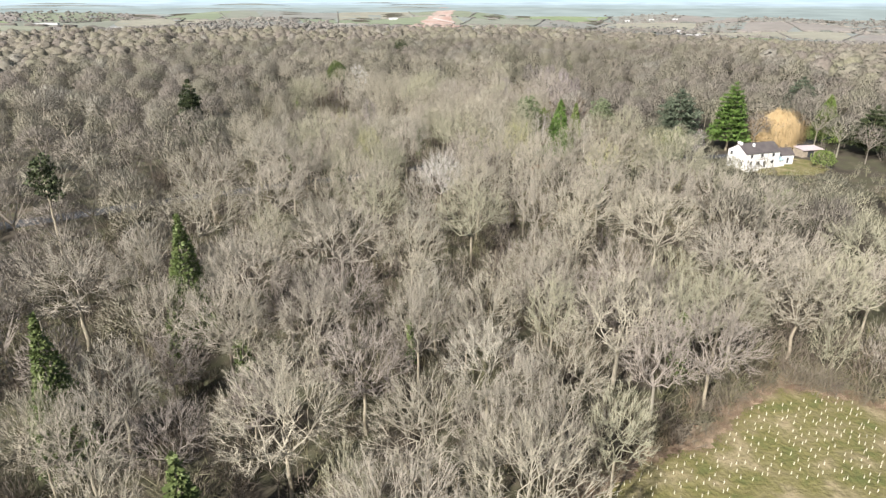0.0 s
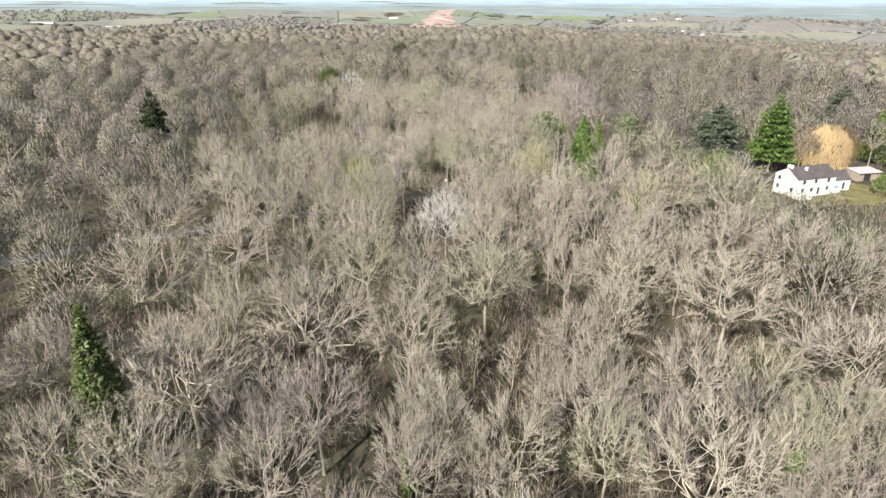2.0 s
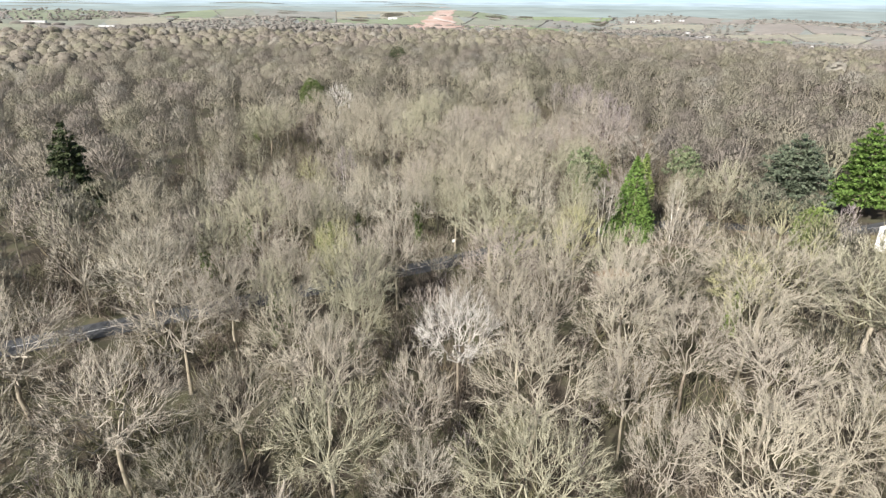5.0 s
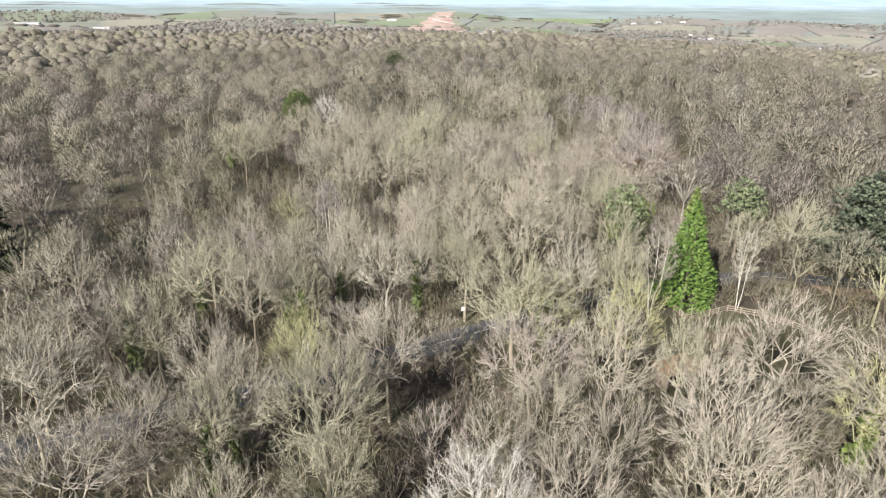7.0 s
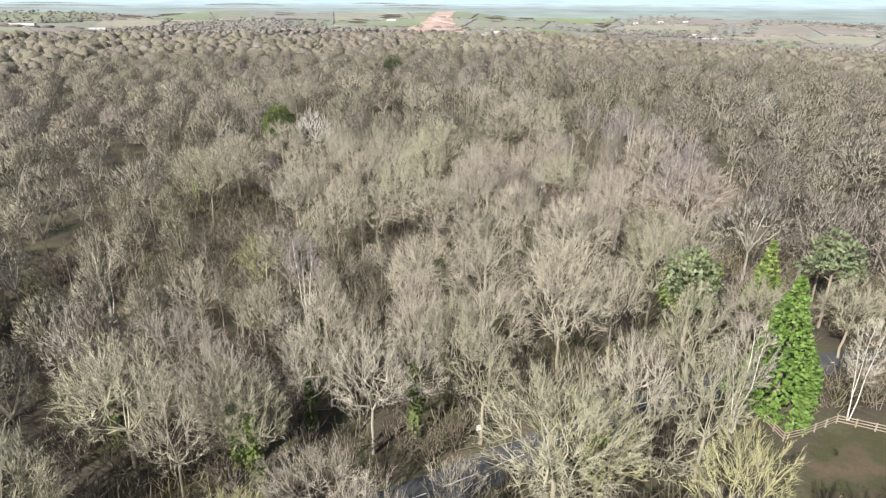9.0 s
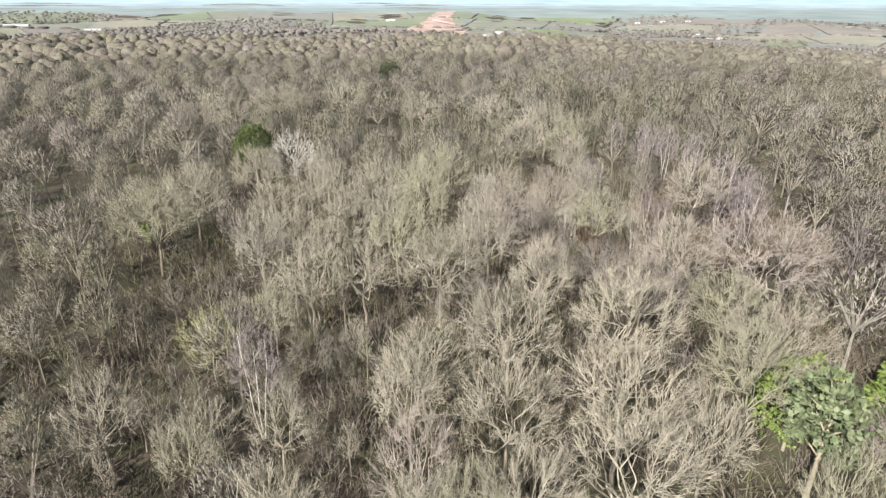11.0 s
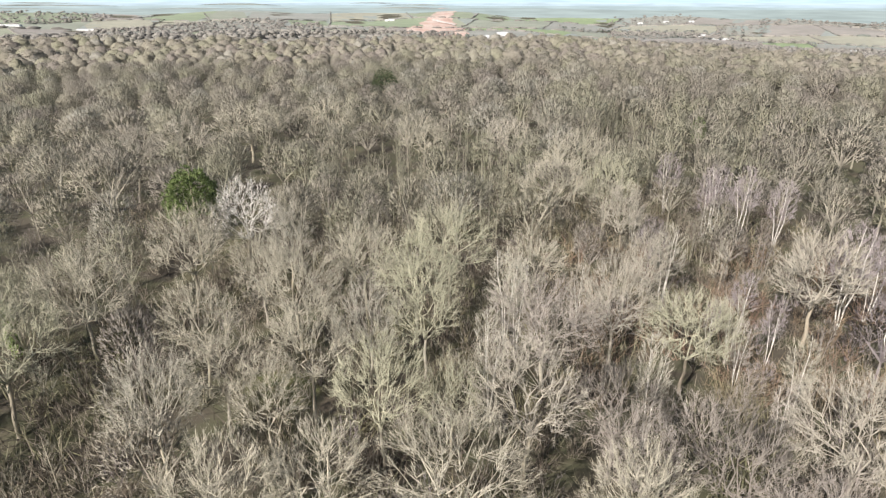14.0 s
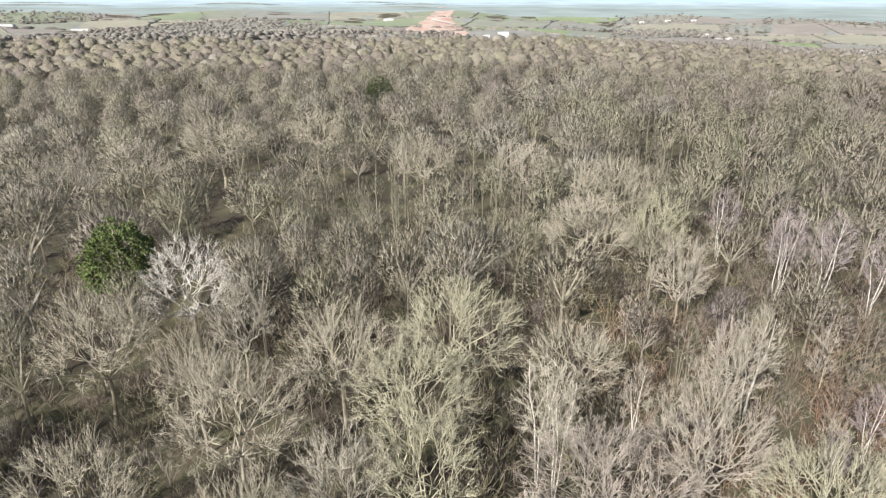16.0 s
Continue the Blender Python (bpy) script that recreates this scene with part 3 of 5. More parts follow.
bare_tree(25.4, 331.3, 19.6, 15.8, "oak", 2)
bare_tree(11.2, 346.9, 19.2, 14.8, "oak", 1)
bare_tree(-10.8, 352.1, 18.9, 14.0, "oak", 2)
bare_tree(-0.4, 133.4, 17, 10.5, "oak", 5)
bare_tree(-11.6, 176.5, 16, 8, "ash", 4)
bare_tree(-39.5, 290.5, 17.5, 12, "ash", 5)
bare_tree(-12, 241.5, 18, 9.5, "oak", 3)
bare_tree(-20.5, 249.5, 18, 10.5, "oak", 2)
bare_tree(-17.5, 274.8, 17.5, 12.5, "oak", 2)
bare_tree(-48, 186.6, 14, 4, "birch", 4)
bare_tree(51.5, 303.6, 17, 6, "birch", 7)
bare_tree(46, 306, 16, 5, "birch", 7)
bare_tree(57, 300, 16, 5, "birch", 7)
bare_tree(52, 271, 18, 8, "birch", 7)
bare_tree(58, 274, 15, 6, "birch", 7)
bare_tree(54, 263, 15, 6, "birch", 7)
bare_tree(30, 301, 12, 4, "birch", 4)
bare_tree(76.9, 181.8, 13, 4, "birch", 7)
bare_tree(-3.3, 185.2, 16, 8, "oak", 3)
bare_tree(0, 178, 15, 7, "ash", 3)
bare_tree(42.8, 182.3, 14, 4, "birch", 4)
bare_tree(28.3, 180, 15, 6, "birch", 4)
bare_tree(58.4, 195.6, 17, 9, "oak", 3)
bare_tree(8.5, 170.5, 12.5, 14, "coppice", 3)
bare_tree(16.5, 173, 12, 13, "coppice", 3)
bare_tree(-4, 147, 10, 9, "coppice", 0)
bare_tree(-3, 166.5, 8.5, 7.5, "coppice", 2)
bare_tree(-15, 163.5, 12, 10, "oak", 1)
bare_tree(50, 196, 13, 8, "ash", 3)
bare_tree(61.5, 84.5, 17.5, 10, "ash", 3)
bare_tree(69, 88, 17, 11, "oak", 1)
bare_tree(60, 92, 17.5, 11, "oak", 1)
bare_tree(42, 77.5, 15, 9, "ash", 2)
bare_tree(57, 77, 12, 7, "coppice", 3)
bare_tree(66, 78.5, 9, 7, "coppice", 1)

# evergreens, kept clear when the wood is filled in
EVERGREENS = [(36.5, 185, 7), (44.5, 208, 6), (26.5, 192, 8), (52, 204, 8), (78, 205, 15), (98, 211, 12), (120, 216, 14), (158, 272, 16), (137, 219, 9), (141, 202, 14), (-76, 187, 9),
              (-77, 114, 6), (-38.6, 83.4, 6), (-42, 57, 8), (-23, 42.5, 7), (-49.5, 293, 11), (-29, 447, 12), (68, 174, 12), (84, 142, 9), (72, 196, 14), (36, 203, 9)]
placed += EVERGREENS

# the rest of the wood
grid = {}
for x, y, a in placed:
    grid.setdefault((int(x // 12), int(y // 12)), []).append((x, y, a))


def room(x, y, own, close=0.85):
    """Whether a crown of this radius finds a place beside its neighbours."""
    for i in (-1, 0, 1):
        for j in (-1, 0, 1):
            for px, py, pa in grid.get((int(x // 12) + i, int(y // 12) + j), ()):
                if math.hypot(x - px, y - py) < close * (0.5 * pa + own):
                    return False
    return True


def stand(x, y):
    """Which growth a place carries: the mix of kinds, its height and its tones."""
    if -68 < x < -14 and 188 < y < 238 or -85 < x < -50 and 250 < y < 285:
        return (("pole", 0.3), ("ash", 0.25), ("coppice", 0.45)), 0.85, (1, 2, 3, 4, 2), 3.4
    if 28 < x < 112 and 350 < y < 425 or -38 < x < 14 and 305 < y < 362:
        return (("pole", 0.35), ("coppice", 0.4), ("ash", 0.25)), 1.05, (2, 3, 3, 1), 3.6
    if 12 < x < 66 and 262 < y < 298 or 27 < x < 66 and 226 < y < 263:
        return (("birch", 0.25), ("coppice", 0.6), ("ash", 0.15)), 0.75, (0, 0, 1, 2, 7), 4.0
    if 72 < x < 128 and 150 < y < 184:
        return (("coppice", 1.0),), 0.55, (3, 6, 2, 3), 4.5
    if 40 < x < 110 and 120 < y < 200:
        return (("ash", 0.5), ("coppice", 0.3), ("oak", 0.2)), 0.85, (3, 6, 2, 3), 5.4
    return (("oak", 0.78), ("ash", 0.22)), 1.0, (0, 0, 1, 1, 2, 2, 3, 4), 0


near_wood, mid_wood, far_wood, things = Mass(), Mass(), Mass(), len(placed) - len(EVERGREENS)
SIZES = {"oak": 16.6, "ash": 16.4, "birch": 13.5, "coppice": 7.5, "pole": 11.5}
for lo, hi, step, detail in ((0, 66, 3.4, 3), (66, 150, 3.8, 2), (150, 350, 5.0, 1), (350, 1300, 6.4, 0)):
    half = 640 if hi > 400 else hi + 20
    spots = np.array([(u, v) for u in np.arange(-half, half, step) for v in np.arange(10, 900 if hi > 400 else 600, step)])
    spots = (spots + rng.uniform(-0.5, 0.5, spots.shape) * step)[rng.permutation(len(spots))]
    for fill in (False, True) if detail else (False,):
        for x, y in spots.tolist():
            d = nearness(x, y)
            if not lo <= d < hi or abs(x) > 0.8 * y + 45:
                continue
            out_of_sight = abs(x) > 0.78 * y + 22 or y < 18
            if math.hypot(x, y - 110) > 690 + 45 * math.sin(x * 0.011) + 60 * min(1.0, max(0.0, (x - 60) / 150)) - 70 * min(1.0, max(0.0, (x - 230) / 150)):
                continue
            mix, tall, tones, gap = stand(x, y)
            if fill and (gap or out_of_sight or rng.uniform() < (0.55 if detail > 1 else 0.85)):
                continue
            if y > 330 and not gap:
                tones = (0, 1, 1, 2, 2, 3, 4)
            pick, acc = rng.uniform(), 0.0
            for kind, share in mix:
                acc += share
                if pick <= acc:
                    break
            patch = noise.noise(Vector((x * 0.018, y * 0.018, 3.0)))
            if fill:
                kind, tall, tones = "coppice", 0.8, (0, 0, 1, 7)
            h = SIZES[kind] * tall * rng.uniform(0.82, 1.12) * (1 + (0.18 if d < 150 else 0.26) * patch)
            wide = rng.uniform(0.8, 1.02)
            own = 0.5 * KINDS_OF_TREE[kind][1] * h * wide
            if not room(x, y, own, 0.66 if gap else 0.6 if fill else 0.74 if detail else 0.62) or not clear_of(x, y):
                continue
            k = int(np.clip(rng.randint(len(tones)) + round(2.2 * patch), 0, len(tones) - 1))
            tone = tones[k]
            if detail == 3 and not out_of_sight and not fill and things < 290:
                bare_tree(round(x, 2), round(y, 2), h, 2 * own / 1.05, kind, tone)
                things += 1
            else:
                use = 1 if out_of_sight and detail > 1 or fill and detail == 3 else 1 if fill else 2 if detail == 3 and gap else detail
                (near_wood if detail > 1 else mid_wood if detail else far_wood).add(FORMS[kind, use][rng.randint(5)], x, y, h, wide, rng.uniform(0, 6.28), (tone + rng.uniform(-0.4, 0.4)) / 7)
            grid.setdefault((int(x // 12), int(y // 12)), []).append((x, y, 2 * own))
for _ in range(500):
    x, y = rng.uniform(-160, 160), rng.uniform(-70, 235)
    if abs(x) < 0.8 * y + 45 or in_field(x, y, 6) or off_line(x, y, ROAD) < 4 or not room(x, y, 5.0, 0.7):
        continue
    mid_wood.add(FORMS["oak" if rng.uniform() < 0.7 else "ash", 1][rng.randint(5)], x, y, rng.uniform(13, 18), rng.uniform(0.85, 1.1), rng.uniform(0, 6.28), rng.randint(5) / 7)
    grid.setdefault((int(x // 12), int(y // 12)), []).append((x, y, 11))
near_wood.make("woodland", m_twig_mass, "leafless deciduous trees crowding the wood in late winter", "woodland")
mid_wood.make("woodland", m_twig_mass, "leafless tree canopy of rounded crowns in the middle of the wood", "woodland")
far_wood.make("far_woodland", m_far_shaded, "distant leafless tree canopy reaching to farmland", "woodland", True)
brush = Mass()
for _ in range(6000):
    x, y = rng.uniform(-95, 95), rng.uniform(24, 345)
    if abs(x) > 0.8 * y + 20 or nearness(x, y) > 130 or not clear_of(x, y, 0.8):
        continue
    brush.add(BRUSH[rng.randint(5)], x, y, rng.uniform(2.0, 5.4), rng.uniform(1.0, 1.6), rng.uniform(0, 6.28), rng.uniform(0.85, 1.0) if 12 < x < 70 and 252 < y < 300 and rng.uniform() < 0.7 else rng.uniform(0.0, 0.85))
for _ in range(220):
    i = rng.randint(len(FIELD_EDGE) - 2)
    u, (ax, ay), (bx, by) = rng.uniform(), FIELD_EDGE[i], FIELD_EDGE[i + 1]
    brush.add(BRUSH[rng.randint(5)], ax + (bx - ax) * u - rng.uniform(-0.4, 4.0) * 0.6, ay + (by - ay) * u + rng.uniform(-0.4, 5.0), rng.uniform(1.2, 3.4), rng.uniform(1.0, 1.7), rng.uniform(0, 6.28), rng.uniform(0.2, 0.95))
for _ in range(700):
    i = rng.randint(len(FIELD_EDGE) - 2)
    u, (ax, ay), (bx, by) = rng.uniform(), FIELD_EDGE[i], FIELD_EDGE[i + 1]
    brush.add(BRUSH[rng.randint(5)], ax + (bx - ax) * u + rng.normal(0, 0.7), ay + (by - ay) * u + rng.normal(-0.2, 1.0), rng.uniform(0.35, 0.9), rng.uniform(1.4, 2.4), rng.uniform(0, 6.28), rng.uniform(0.85, 1.0))
brush.make("undergrowth", m_brush, "thin brown brushwood and bramble under the trees", "undergrowth")

# ---- evergreens, willow and ivy ----


def sprays(rs, centres, outs, size, k, droop=0.0, flat=0.6, slim=0.38):
    """Small pointed leaf sprays, k round each centre."""
    n = len(centres) * k
    c = np.repeat(centres, k, 0) + rs.normal(0, 0.30, (n, 3)) * size
    d = np.repeat(outs, k, 0) + rs.normal(0, 0.55, (n, 3)) - np.array([0, 0, droop])
    d /= np.linalg.norm(d, axis=1, keepdims=True)
    face = np.array([[0, 0, flat]]) + np.repeat(outs, k, 0) * (1 - flat) + rs.normal(0, 0.3, (n, 3))
    u = np.cross(d, face)
    u /= np.maximum(np.linalg.norm(u, axis=1, keepdims=True), 1e-6)
    s = size * rs.uniform(0.6, 1.3, (n, 1))
    v = np.stack([c - d * s * 0.4, c + u * s * slim, c + d * s * 0.8, c - u * s * slim], 1).reshape(-1, 3)
    i = np.arange(n)[:, None] * 4
    return v, np.concatenate([i + np.array([[0, 1, 2]]), i + np.array([[0, 2, 3]])])


def evergreen(x, y, height, across, form, leaf, label, seed, name="conifer", category="tree", clear=0.08):
    rs = np.random.RandomState(seed)
    r = across / 2
    cs, os_, rows = [], [], []
    lean = rs.normal(0, 0.02, 2) * height
    rows.append((0, 0, 0, lean[0] * 0.5, lean[1] * 0.5, height * 0.5, height * 0.017, height * 0.012, 7, 0, 0, 0))
    rows.append((lean[0] * 0.5, lean[1] * 0.5, height * 0.5, lean[0], lean[1], height * 0.97, height * 0.012, height * 0.003, 6, 0, 0, 0))
    size, k, droop, flat = 0.55, 3, 0.0, 0.5
    if form == "cone":
        n = int(130 * across * height / 14)
        for i in range(n):
            u = 1 - math.sqrt(1 - (i + 0.5) / n) if i % 5 else rs.uniform(0, 1)
            th = i * 2.39996
            rad = r * (1 - u) ** 0.92 * (0.86 + 0.16 * math.sin(3 * th + 9 * u) + rs.normal(0, 0.07))
            cs.append((rad * math.cos(th), rad * math.sin(th), height * (clear + (1 - clear) * u)))
            os_.append((math.cos(th), math.sin(th), 0.35))
        size, k, droop = 0.46, 4, 0.15
    elif form == "tiers":
        tiers = max(7, int(height * 0.62))
        for t in range(tiers):
            u = t / (tiers - 1)
            z = height * (0.20 + 0.78 * u)
            reach = r * (1.0 - u) ** 0.62 * rs.uniform(0.75, 1.1) + 0.35
            arms = 10 if u < 0.8 else 6
            for a in range(arms):
                th = a * 6.283 / arms + t * 1.3 + rs.uniform(-0.3, 0.3)
                far = reach * rs.uniform(0.7, 1.1)
                tip = (far * math.cos(th), far * math.sin(th), z + far * rs.uniform(-0.05, 0.12))
                rows.append((0, 0, z - 0.3, *tip, 0.09, 0.02, 4, 0, 0, 0))
                for s in range(max(4, int(far * 4.0))):
                    w = rs.uniform(0.3, 1.05)
                    side = rs.normal(0, 0.16 * far + 0.15)
                    cs.append((tip[0] * w - math.sin(th) * side, tip[1] * w + math.cos(th) * side, z + (tip[2] - z) * w + rs.normal(0, 0.12)))
                    os_.append((math.cos(th), math.sin(th), 0.25))
        size, k, droop, flat = 0.62, 6, 0.05, 0.85
    elif form == "clouds":
        clumps = 12
        for i in range(clumps):
            th, u = i * 2.4, (i + 0.5) / clumps
            rad = r * 0.72 * math.sqrt(1 - u * 0.75) * rs.uniform(0.5, 1.05)
            c = np.array([rad * math.cos(th), rad * math.sin(th), height * (0.58 + 0.36 * u)])
            rows.append((0, 0, c[2] - 1.6, *c, 0.10, 0.03, 4, 0, 0, 0))
            big = across * 0.17 * rs.uniform(0.8, 1.25)
            for j in range(46):
                v = rs.normal(0, 1, 3)
                v /= np.linalg.norm(v)
                cs.append(tuple(c + v * big * np.array([1, 1, 0.62]) * rs.uniform(0.75, 1.05)))
                os_.append(tuple(v + np.array([0, 0, 0.4])))
        size, k, flat = 0.5, 3, 0.4
    else:
        n = int(75 * across * height / 12)
        for i in range(n):
            cz = 1 - 1.55 * (i + 0.5) / n
            th = i * 2.39996
            sz = math.sqrt(max(0, 1 - cz * cz))
            kk = 0.84 + 0.17 * math.sin(3 * th + 5 * cz + seed) * math.sin(4 * cz + 2 * th) + 0.09 * math.sin(7 * th + 6 * cz) + rs.normal(0, 0.06)
            mid = max(0.52, clear) * height
            cs.append((r * kk * sz * math.cos(th), r * kk * sz * math.sin(th), mid + (height - mid) * kk * cz))
            os_.append((sz * math.cos(th), sz * math.sin(th), cz + 0.2))
        size, k = 0.32, 9
    v, t = sprays(rs, np.array(cs), np.array(os_), size, k, droop, flat)
    thing = tagged(new(name), label, category)
    thing.location = at(x, y, -0.1)
    wv, wt = wood(np.array(rows))
    part("trunk", mesh_from("trunk", wv, wt, m_bark), thing)
    part("foliage", mesh_from("foliage", v, t, m_leaf[leaf]), thing)
    return thing


evergreen(35.3, 185, 17.2, 10.4, "cone", "cypress", "tall bright green cypress cone beside the paddock fence", 1, "cypress_tree", clear=0.03)
evergreen(44.8, 208, 12.5, 6, "cone", "bright", "pale green conifer standing behind the tall cypress", 2, "cypress_tree")
evergreen(26.8, 193, 17, 9, "clouds", "pine", "grey-green pine with rounded clumps of needles", 3, "pine_tree")
evergreen(52.5, 205, 15, 9, "clouds", "pine", "grey-green pine with a flat open crown", 4, "pine_tree")
evergreen(31.5, 204, 11.5, 9, "round", "bright", "bushy bright green evergreen among bare trees", 5, "evergreen_tree")
evergreen(79, 206, 21.5, 21, "tiers", "cedar", "spreading blue-grey cedar with layered boughs", 6, "cedar_tree")
evergreen(99.5, 212, 23.5, 14, "tiers", "cypress", "tall dark green cedar in level tiers near the house", 7, "cedar_tree")
evergreen(157, 273, 18, 19, "tiers", "cedar", "broad dark cedar with layered boughs beyond the house", 8, "cedar_tree")
evergreen(139, 222, 17, 14, "cone", "bright", "bright green conifer beside the outbuilding", 9, "cypress_tree")
evergreen(143, 203, 16, 16, "tiers", "dark", "dark spreading yew near the house", 10, "yew_tree")
evergreen(-76.5, 187.5, 23, 11, "tiers", "dark", "lone dark pine with ragged tiers above bare trees", 11, "pine_tree")
evergreen(-77, 114, 21.5, 7.5, "clouds", "dark", "dark green pine rising from the bare wood", 12, "pine_tree")
evergreen(-38.6, 83.4, 22.0, 8.5, "cone", "ivy", "dark green spruce half hidden by bare crowns", 13, "spruce_tree")
evergreen(-43.5, 57, 21, 7.5, "cone", "ivy", "olive green spruce at the edge of the wood", 14, "spruce_tree")
evergreen(-24, 43, 14.5, 6, "cone", "ivy", "green spruce low among bare oaks", 15, "spruce_tree")
evergreen(-49, 293, 18, 9.5, "round", "ivy", "rounded green evergreen beside the woodland ride", 16, "evergreen_tree", clear=0.7)
evergreen(-29.5, 448, 19, 12, "round", "dark", "dark evergreen standing out of the far canopy", 17, "evergreen_tree")
evergreen(68, 178.5, 12, 7, "round", "bright", "bright green evergreen bush near the cedars", 18, "evergreen_bush", "shrub")
evergreen(85, 146, 5.5, 8, "round", "bright", "yellow-green garden shrubs below the house", 19, "evergreen_bush", "shrub")
evergreen(118, 186, 6, 7, "round", "bright", "yellow-green garden bush by the outbuilding", 20, "evergreen_bush", "shrub")
# added dark bush that stands in for the shade of the hollow
evergreen(-6, 221.5, 4.2, 6, "round", "dark", "low dark thicket added in place of a hollow's shade", 21, "holly_bush", "shrub")
evergreen(78, 391, 11, 4.5, "round", "ivy", "small green evergreen in the young plantation", 22, "evergreen_tree")


def weeping(x, y, height, across):
    rs = np.random.RandomState(31)
    rows, trunk = [], [(0, 0, 0, 0.2, 0.1, height * 0.45, 0.4, 0.28, 7, 0, 0, 0)]
    r = across / 2
    for i in range(9):
        th = i * 2.4
        trunk.append((0.2, 0.1, height * 0.42, r * 0.55 * math.cos(th), r * 0.55 * math.sin(th), height * rs.uniform(0.75, 0.92), 0.16, 0.05, 4, 0, 0, 0))
    for i in range(9000):
        th, u = rs.uniform(0, 6.28), rs.uniform(0.72, 1.0) if i % 2 else math.sqrt(rs.uniform(0, 1))
        rad = r * u * (0.88 + 0.12 * math.sin(3 * th + 1) + 0.08 * math.sin(7 * th)) * rs.uniform(0.85, 1.05)
        low = max(1.0, height * (1.0 - 0.30 * u * u) + 0.9 * math.sin(5 * th + 3 * u))
        z = low * (rs.uniform(0.86, 1.0) if u < 0.72 else rs.uniform(0.12, 1.0))
        s = np.array([rad * math.cos(th), rad * math.sin(th), z])
        out = np.array([math.cos(th), math.sin(th), 0.9])
        e = s + np.array([math.cos(th) * 0.8, math.sin(th) * 0.8, -min(z, rs.uniform(0.8, 3.0))]) + rs.normal(0, 0.4, 3)
        rows.append((*s, *e, 0.045, 0, 1, *out))
    thing = tagged(new("willow_tree"), "golden-orange weeping willow behind the white house", "tree")
    thing.location = at(x, y, -0.1)
    part("trunk", mesh_from("trunk", *wood(np.array(trunk)), m_bark), thing)
    part("crown", mesh_from("crown", *wood(np.array(rows)), m_willow), thing)


weeping(121, 221, 12.5, 24)


def ivy_tree(x, y, height, top, thick, tone=2, kind="ash", leaf="ivy", across=7.0):
    """A bare tree whose stem is wrapped in ivy."""
    thing = bare_tree(x, y, height, across, kind, tone)
    thing["label"] = f"leafless {KINDS_OF_TREE[kind][0].replace('_', ' ')} with green ivy climbing its trunk"
    rs = np.random.RandomState(int(abs(x * 7) + abs(y * 3)) % 9999)
    n = int(26 * top)
    z = rs.uniform(0.05, 1, n) ** 0.8 * top
    th = rs.uniform(0, 6.28, n)
    rad = thick * (0.55 + 0.5 * np.sin(z * 1.3 + th) * 0.4) * rs.uniform(0.5, 1.1, n) * (1.1 - 0.5 * z / top)
    cs = np.column_stack([rad * np.cos(th), rad * np.sin(th), z])
    v, t = sprays(rs, cs, np.column_stack([np.cos(th), np.sin(th), np.full(n, 0.3)]), 0.42, 3, 0.2, 0.4, 0.45)
    s = thing.matrix_basis.to_scale()
    v = v / np.array([s.x, s.y, s.z])
    part("ivy", mesh_from("ivy", v, t, m_leaf[leaf]), thing, label="dark green climbing ivy")


ivy_tree(-7.2, 179, 14, 9.5, 1.15, 4)
ivy_tree(33.8, 75, 17, 11, 2.0, 3, leaf="ivy", across=8)
ivy_tree(-27.5, 71.9, 16, 9, 2.2, 2, "oak", across=9)
ivy_tree(-25.5, 143.7, 15, 9, 1.2, 3)
ivy_tree(-25.1, 174.1, 14, 8, 1.0, 3, leaf="bright")
ivy_tree(10.4, 170.8, 13, 8, 1.6, 6, "coppice", leaf="bright", across=11)
ivy_tree(-18.7, 179.8, 14, 7.5, 0.9, 4)
ivy_tree(-22.7, 172.5, 13, 8, 1.1, 3, leaf="bright")
ivy_tree(-4.7, 78, 16, 8, 1.0, 2)
ivy_tree(-39.4, 77.3, 17, 8, 1.3, 1, "oak", across=9)
ivy_tree(-24.5, 147.8, 16, 10, 1.0, 2)
ivy_tree(39.3, 147.1, 15, 10, 1.6, 6, leaf="bright", across=9)
ivy_tree(-42, 163, 15, 9, 1.4, 4, leaf="ivy", across=8)
ivy_tree(-61, 260.4, 16, 9, 1.3, 3, "oak", leaf="bright", across=10)
ivy_tree(-38.8, 177.1, 14, 7, 1.2, 2)

# ---- planted field, road, ride and paddock ----
m_field = material("meadow_grass", [(0.12, 0.13, 0.045), (0.17, 0.155, 0.06), (0.20, 0.175, 0.085), (0.30, 0.25, 0.15)], scale=0.28, fine=1.6, rough=0.95, bump=1.0, fleck=0.5, bump_dist=0.25)
m_straw = material("dead_bracken", [(0.30, 0.22, 0.15), (0.37, 0.28, 0.195), (0.25, 0.195, 0.125)], scale=0.5, fine=5.0, rough=0.95, bump=0.7, fleck=0.4)
m_asphalt = material("asphalt", [(0.060, 0.063, 0.068), (0.085, 0.088, 0.09)], scale=0.4, fine=30.0, rough=0.75, bump=0.2, fleck=0.2, bump_dist=0.01)
m_soil = material("trodden_soil", [(0.078, 0.062, 0.044), (0.06, 0.062, 0.03), (0.11, 0.083, 0.057)], scale=0.18, fine=4.0, rough=0.95, bump=0.6, fleck=0.3)
m_white = material("white_paint", [(0.78, 0.77, 0.74), (0.82, 0.81, 0.79)], scale=0.6, fine=3.0, rough=0.6, fleck=0.05)
m_tube = material("pale_plastic", [(0.62, 0.60, 0.44), (0.70, 0.67, 0.50)], scale=0.6, fine=4.0, rough=0.5, fleck=0.1)
m_timber = material("weathered_timber", [(0.24, 0.20, 0.15), (0.34, 0.29, 0.23)], scale=1.0, fine=12.0, rough=0.85, bump=0.3)
